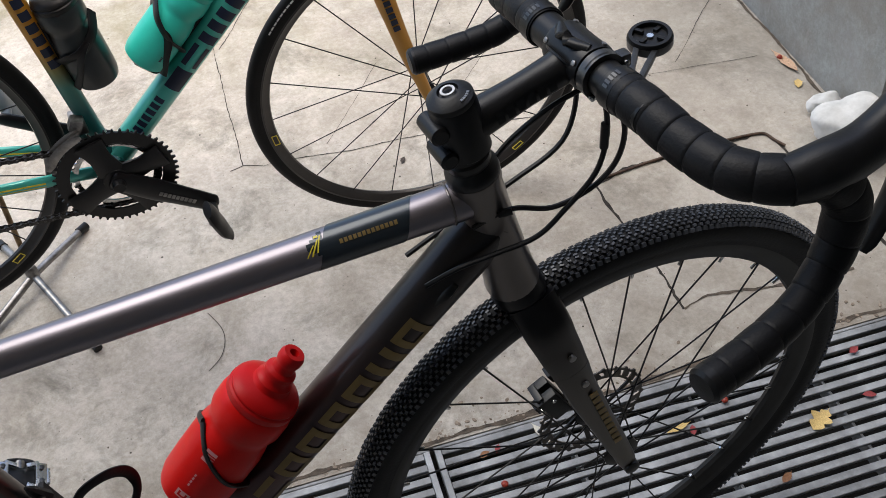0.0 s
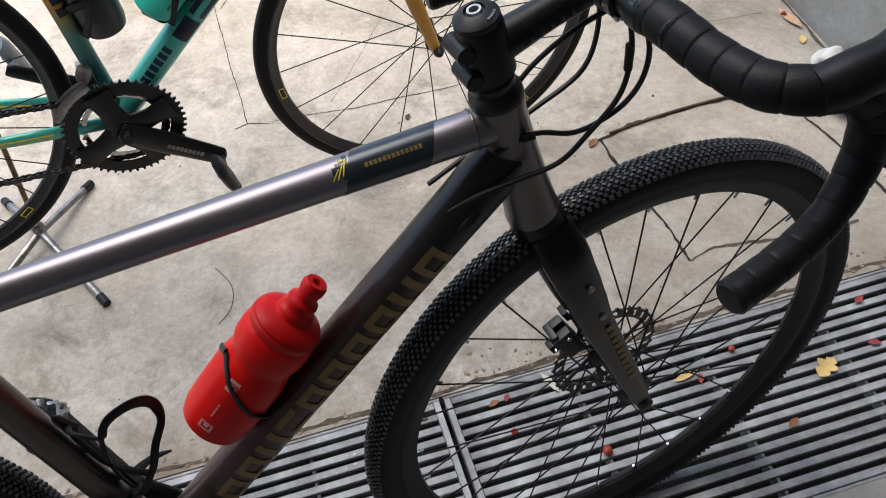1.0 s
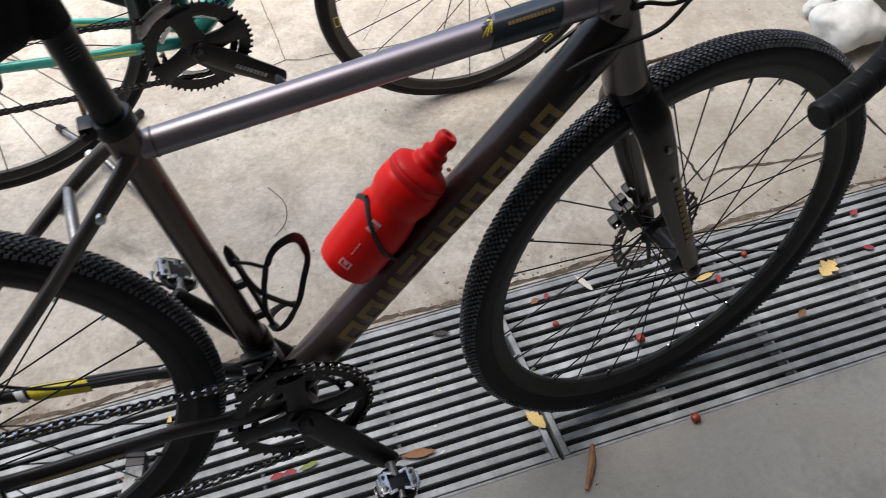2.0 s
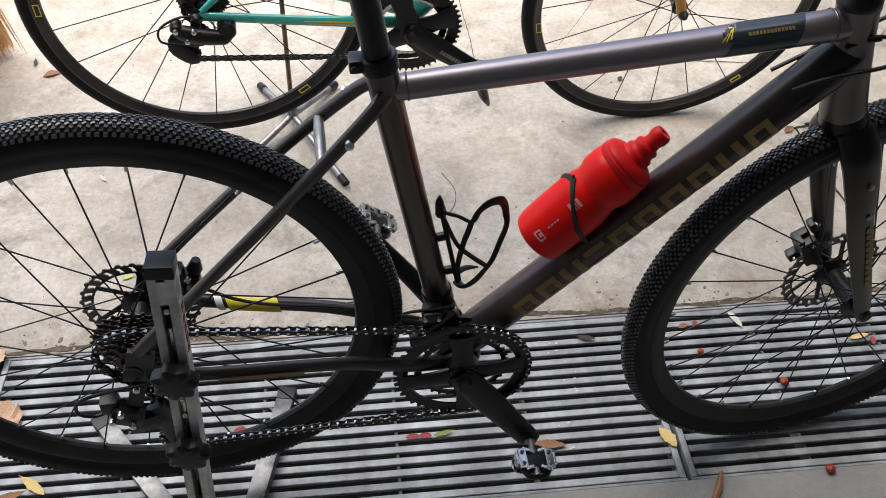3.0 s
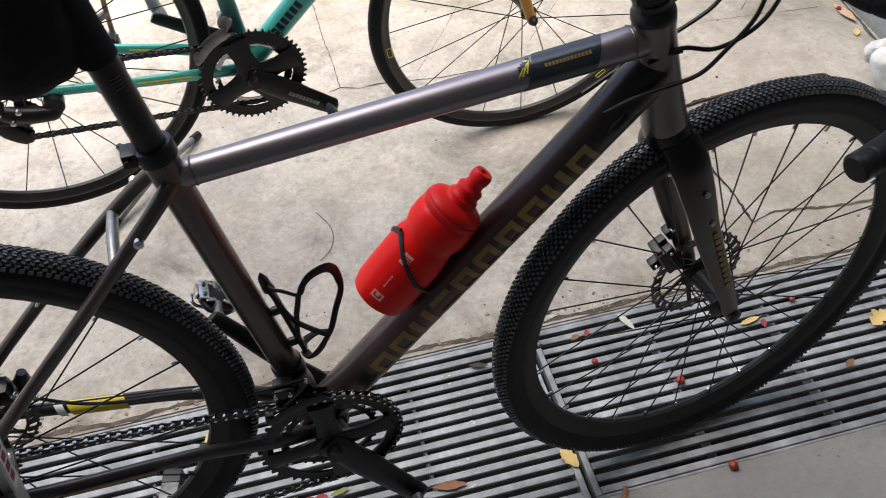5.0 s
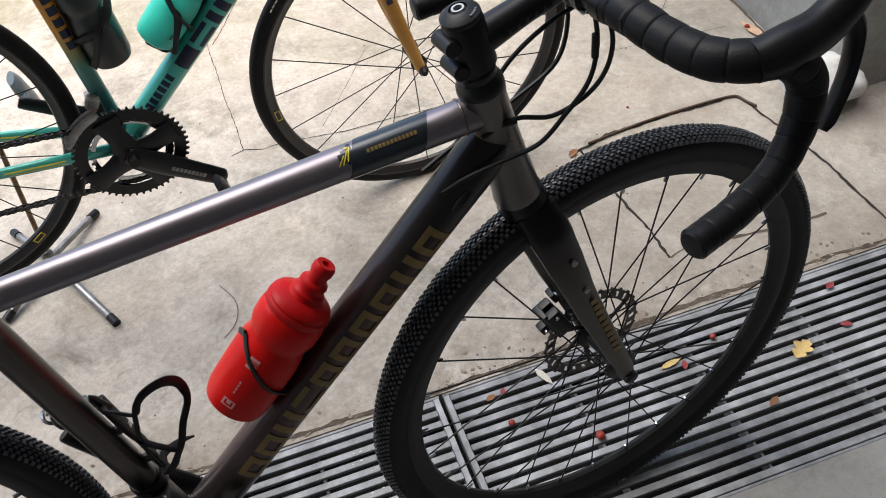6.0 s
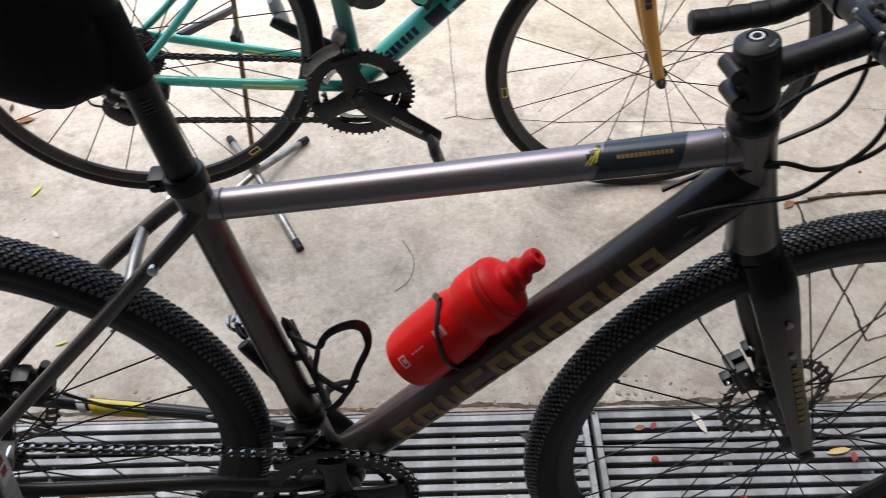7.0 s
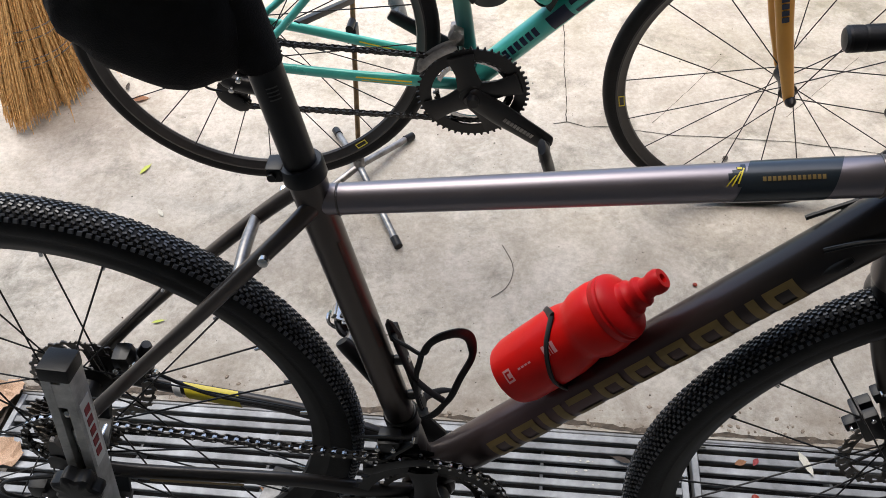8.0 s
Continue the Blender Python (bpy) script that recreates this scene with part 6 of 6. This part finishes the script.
# ---- fallen leaves and berries ----
def leaf_mesh(shape, seed):
    """A thin curled leaf of unit length along x."""
    rng = random.Random(seed)
    n = 14
    half = []
    for i in range(n + 1):
        f = i / n
        w = math.sin(math.pi * min(1, f * 1.02)) ** .8 * (.26 if shape == "oval" else .14 if shape == "slim" else .30)
        if shape == "maple":
            w *= .55 + .75 * abs(math.sin(f * math.pi * 2.6 + .3))
        if shape == "broad":
            w = .33 * math.sin(math.pi * min(1, .06 + f * .9)) ** .45 * rng.uniform(.8, 1.15)
        half.append((f - .5, max(w, .012) * rng.uniform(.85, 1.12)))
    bm = bmesh.new()
    curl, bend = rng.uniform(.2, .55), rng.uniform(-.25, .35)
    rows = []
    for x, w in half:
        rows.append([bm.verts.new((x, w * s, curl * (w * s) ** 2 * 3 + bend * x * x + rng.uniform(-1, 1) * (.05 if shape == "broad" else .012))) for s in (-1, -.5, 0, .5, 1)])
    for a, b in zip(rows, rows[1:]):
        for j in range(4):
            bm.faces.new((a[j], a[j + 1], b[j + 1], b[j]))
    made = bmesh.ops.extrude_face_region(bm, geom=list(bm.faces))
    bmesh.ops.translate(bm, vec=(0, 0, .012), verts=[g for g in made["geom"] if isinstance(g, bmesh.types.BMVert)])
    sweep(bm, [(.46, 0, bend * .21), (.60, .02, bend * .3 + .02)], [.012, .008], 5)
    return bm


LEAVES = [
    ((.912, .341), .052, 30, "maple", LEAF_YELLOW, "yellow lobed leaf lying on the drain grate"),
    ((.678, .404), .045, 10, "slim", LEAF_YELLOW, "narrow yellow leaf lying on the drain grate"),
    ((.700, .392), .022, 70, "oval", LEAF_RED, "small red leaf lying on the drain grate"),
    ((.452, .471), .050, 110, "slim", LEAF_PALE, "pale narrow leaf lying on the drain grate"),
    ((.245, .214), .046, 115, "oval", LEAF_YELLOW, "cream yellow leaf beside the grate joint"),
    ((-.978, .487), .080, 75, "broad", LEAF_TAN, "crumpled tan leaf at the grate's end"),
    ((-.931, .372), .085, 160, "broad", LEAF_TAN, "crumpled tan leaf at the grate's end"),
    ((-.839, .221), .060, 140, "slim", LEAF_YELLOW, "curled ochre leaf lying on the drain grate"),
    ((-.880, .201), .065, 15, "slim", LEAF_BROWN, "brown withered leaf lying on the drain grate"),
    ((.035, .219), .060, 172, "slim", LEAF_BROWN, "rust brown narrow leaf on the drain grate"),
    ((-.200, .257), .026, 5, "oval", LEAF_RED, "dull red leaf scrap on the drain grate"),
    ((-.178, .257), .024, 175, "oval", LEAF_RED, "dull red leaf scrap on the drain grate"),
    ((-.146, .259), .036, 12, "slim", LEAF_OLIVE, "olive green leaf scrap on the drain grate"),
    ((.149, .450), .038, 165, "slim", LEAF_DARK, "dark withered leaf on the drain grate"),
    ((.755, 1.003), .034, 40, "oval", LEAF_BROWN, "curled brown leaf on the concrete joint"),
    ((1.049, .454), .024, 20, "oval", LEAF_RED, "small red leaf lying on the drain grate"),
    ((1.018, .360), .024, 160, "oval", LEAF_RED, "small red leaf lying on the drain grate"),
    ((.37, .466), .018, 60, "oval", LEAF_RED, "small red leaf at the grate's edge"),
    ((.345, .462), .022, 20, "oval", LEAF_BROWN, "brown leaf scrap at the grate's edge"),
    ((-.921, 1.111), .040, 70, "slim", LEAF_LIME, "lime green leaf lying on concrete"),
    ((-.748, .682), .026, 20, "slim", LEAF_LIME, "lime green leaf scrap lying on concrete"),
    ((-.84, .975), .030, 130, "slim", LEAF_PALE, "pale leaf scrap lying on concrete"),
    ((-1.02, 1.36), .045, 20, "oval", LEAF_BROWN, "brown dry leaf beside the broom"),
    ((-1.07, 1.41), .035, 100, "slim", LEAF_DARK, "dark dry leaf beside the broom"),
    ((1.352, 1.160), .036, 60, "oval", LEAF_YELLOW, "ochre leaf lying at the wall's foot"),
    ((1.366, 1.243), .095, 95, "slim", LEAF_TAN, "long pale brown leaf lying at the wall's foot"),
    ((.80, .26), .026, 30, "oval", LEAF_BROWN, "small brown leaf on the drain grate"),
    ((-.44, .335), .030, 150, "slim", LEAF_BROWN, "small rust leaf beside the stand's foot"),
    ((-.50, .30), .024, 0, "oval", LEAF_RED, "small red leaf beside the stand's foot"),
    ((-.36, .43), .028, 80, "slim", LEAF_YELLOW, "small ochre leaf on the drain grate"),
    ((.395, 1.225), .022, 60, "oval", LEAF_DARK, "small black leaf scrap on the concrete"),
]
for i, ((x, y), size, turn, shape, m_, lab) in enumerate(LEAVES):
    ob = finish("leaf", leaf_mesh(shape, 100 + i), m_, m=Matrix.Translation((x, y, ground_z(y) + .0035)) @ Matrix.Rotation(radians(turn), 4, "Z") @ Matrix.Diagonal((size, size, size * .8, 1)))
    tagged(ob, lab, "leaf", "fallen leaves")

BERRIES = [((.492, .309), .0085), ((.502, .123), .0085), ((.36, .395), .006), ((.94, 1.10), .003), ((1.36, 1.26), .007), ((.30, .85), .0045), ((.78, .43), .006)]
for i, ((x, y), r) in enumerate(BERRIES):
    bm = bmesh.new()
    bmesh.ops.create_icosphere(bm, subdivisions=3, radius=r)
    for v in bm.verts:
        v.co *= 1 + .18 * noise.noise(v.co * 160 + v3((i * 3.1, 0, 0)))
        v.co.z *= .8
    ob = finish("berry", bm, BERRY, m=Matrix.Translation((x, y, ground_z(y) + r * .8)))
    tagged(ob, "dried dark red berry lying on the ground", "berry", "fallen berries")

bm = bmesh.new()
rng = random.Random(77)
for i in range(260):
    x, y = rng.uniform(-1.4, 1.35), rng.choice((rng.uniform(.53, 1.9), rng.uniform(.53, .75), rng.uniform(-.1, .11)))
    r = rng.choice((.0006, .0008, .001, .0012, .0018))
    vs = bmesh.ops.create_icosphere(bm, subdivisions=1, radius=r)["verts"]
    bmesh.ops.translate(bm, vec=(x, y, ground_z(y) + r * .4), verts=vs)
tagged(finish("grit", bm, DIRT), "scattered dark grit and crumbs on the concrete", "grit", kind="stuff")


bm = bmesh.new()
rng = random.Random(31)
for i in range(520):
    x, y = rng.uniform(-.98, 1.4), .513 + abs(rng.gauss(0, .022)) * rng.choice((.4, 1.0, 1.5))
    r = rng.choice((.0008, .0012, .0016, .0024, .0036))
    vs = bmesh.ops.create_icosphere(bm, subdivisions=1, radius=1.0)["verts"]
    bmesh.ops.transform(bm, matrix=Matrix.Translation((x, y, ground_z(y) + r * .15)) @ Matrix.Rotation(rng.uniform(0, 3), 4, "Z") @ Matrix.Diagonal((r * 1.5, r, r * .5, 1)), verts=vs)
tagged(finish("rubble", bm, RUBBLE), "crumbled brown mortar and dirt along the drain's edge", "rubble", kind="stuff")

bm = bmesh.new()
rng = random.Random(21)
for i in range(46):
    x, y = rng.gauss(.085, .018), .1435 + .0234 * rng.randint(3, 13) + rng.uniform(-.005, .005)
    r = rng.choice((.0006, .0009, .0014, .0022))
    vs = bmesh.ops.create_icosphere(bm, subdivisions=1, radius=1.0)["verts"]
    bmesh.ops.transform(bm, matrix=Matrix.Translation((x, y, -.0008)) @ Matrix.Diagonal((r * 1.6, r, .0006, 1)), verts=vs)
tagged(finish("paint_splash", bm, LEAF_PALE), "dried white paint specks on the grate slats", "paint", kind="stuff")


# ---- drain grates ----
def slat_mesh(length, w, h, bev):
    bm = bmesh.new()
    prof = [(-w / 2, -h), (w / 2, -h), (w / 2, -bev), (w / 2 - bev, 0), (-w / 2 + bev, 0), (-w / 2, -bev)]
    a = [bm.verts.new((-length / 2, y, z)) for y, z in prof]
    b = [bm.verts.new((length / 2, y, z)) for y, z in prof]
    for j in range(6):
        k = (j + 1) % 6
        bm.faces.new((a[j], a[k], b[k], b[j]))
    bm.faces.new(a[::-1])
    bm.faces.new(b)
    bmesh.ops.recalc_face_normals(bm, faces=bm.faces)
    me = bpy.data.meshes.new("slat")
    bm.to_mesh(me)
    bm.free()
    me.materials.append(GRATE)
    return me


def build_grate(x0, x1):
    g = thing("drain_grate", Matrix.Translation(((x0 + x1) / 2, 0, 0)), "weathered grey steel drain grate with long slats", "drain grate", "drain grates")
    length = x1 - x0
    n, pitch, y_a = 16, .0234, .1435
    me = slat_mesh(length - .026, .0132, .007, .0010)
    for i in range(n):
        ob = new("slat", me)
        ob.parent = g
        ob.matrix_basis = Matrix.Translation((0, y_a + pitch * i, -.0015 - .0006 * math.sin(i * 2.1)))
    long_bar = slat_mesh(length, .006, .03, .001)
    for y in (.1315, .5045):
        ob = new("edge_bar", long_bar)
        ob.parent = g
        ob.matrix_basis = Matrix.Translation((0, y, -.0006))
    end_bar = slat_mesh(.366, .011, .026, .001)
    for sg in (-1, 1):
        ob = new("end_bar", end_bar)
        ob.parent = g
        ob.matrix_basis = Matrix.Translation((sg * (length / 2 - .0065), .318, -.0004)) @ Matrix.Rotation(math.pi / 2, 4, "Z")
    cross = slat_mesh(.366, .006, .03, .001)
    for k in range(1, 5):
        ob = new("cross_bar", cross)
        ob.parent = g
        ob.matrix_basis = Matrix.Translation((-length / 2 + length * k / 5, .318, -.052)) @ Matrix.Rotation(math.pi / 2, 4, "Z")


for a, b in ((-.955, .257), (.264, 1.476), (1.483, 1.997)):
    build_grate(a, b)
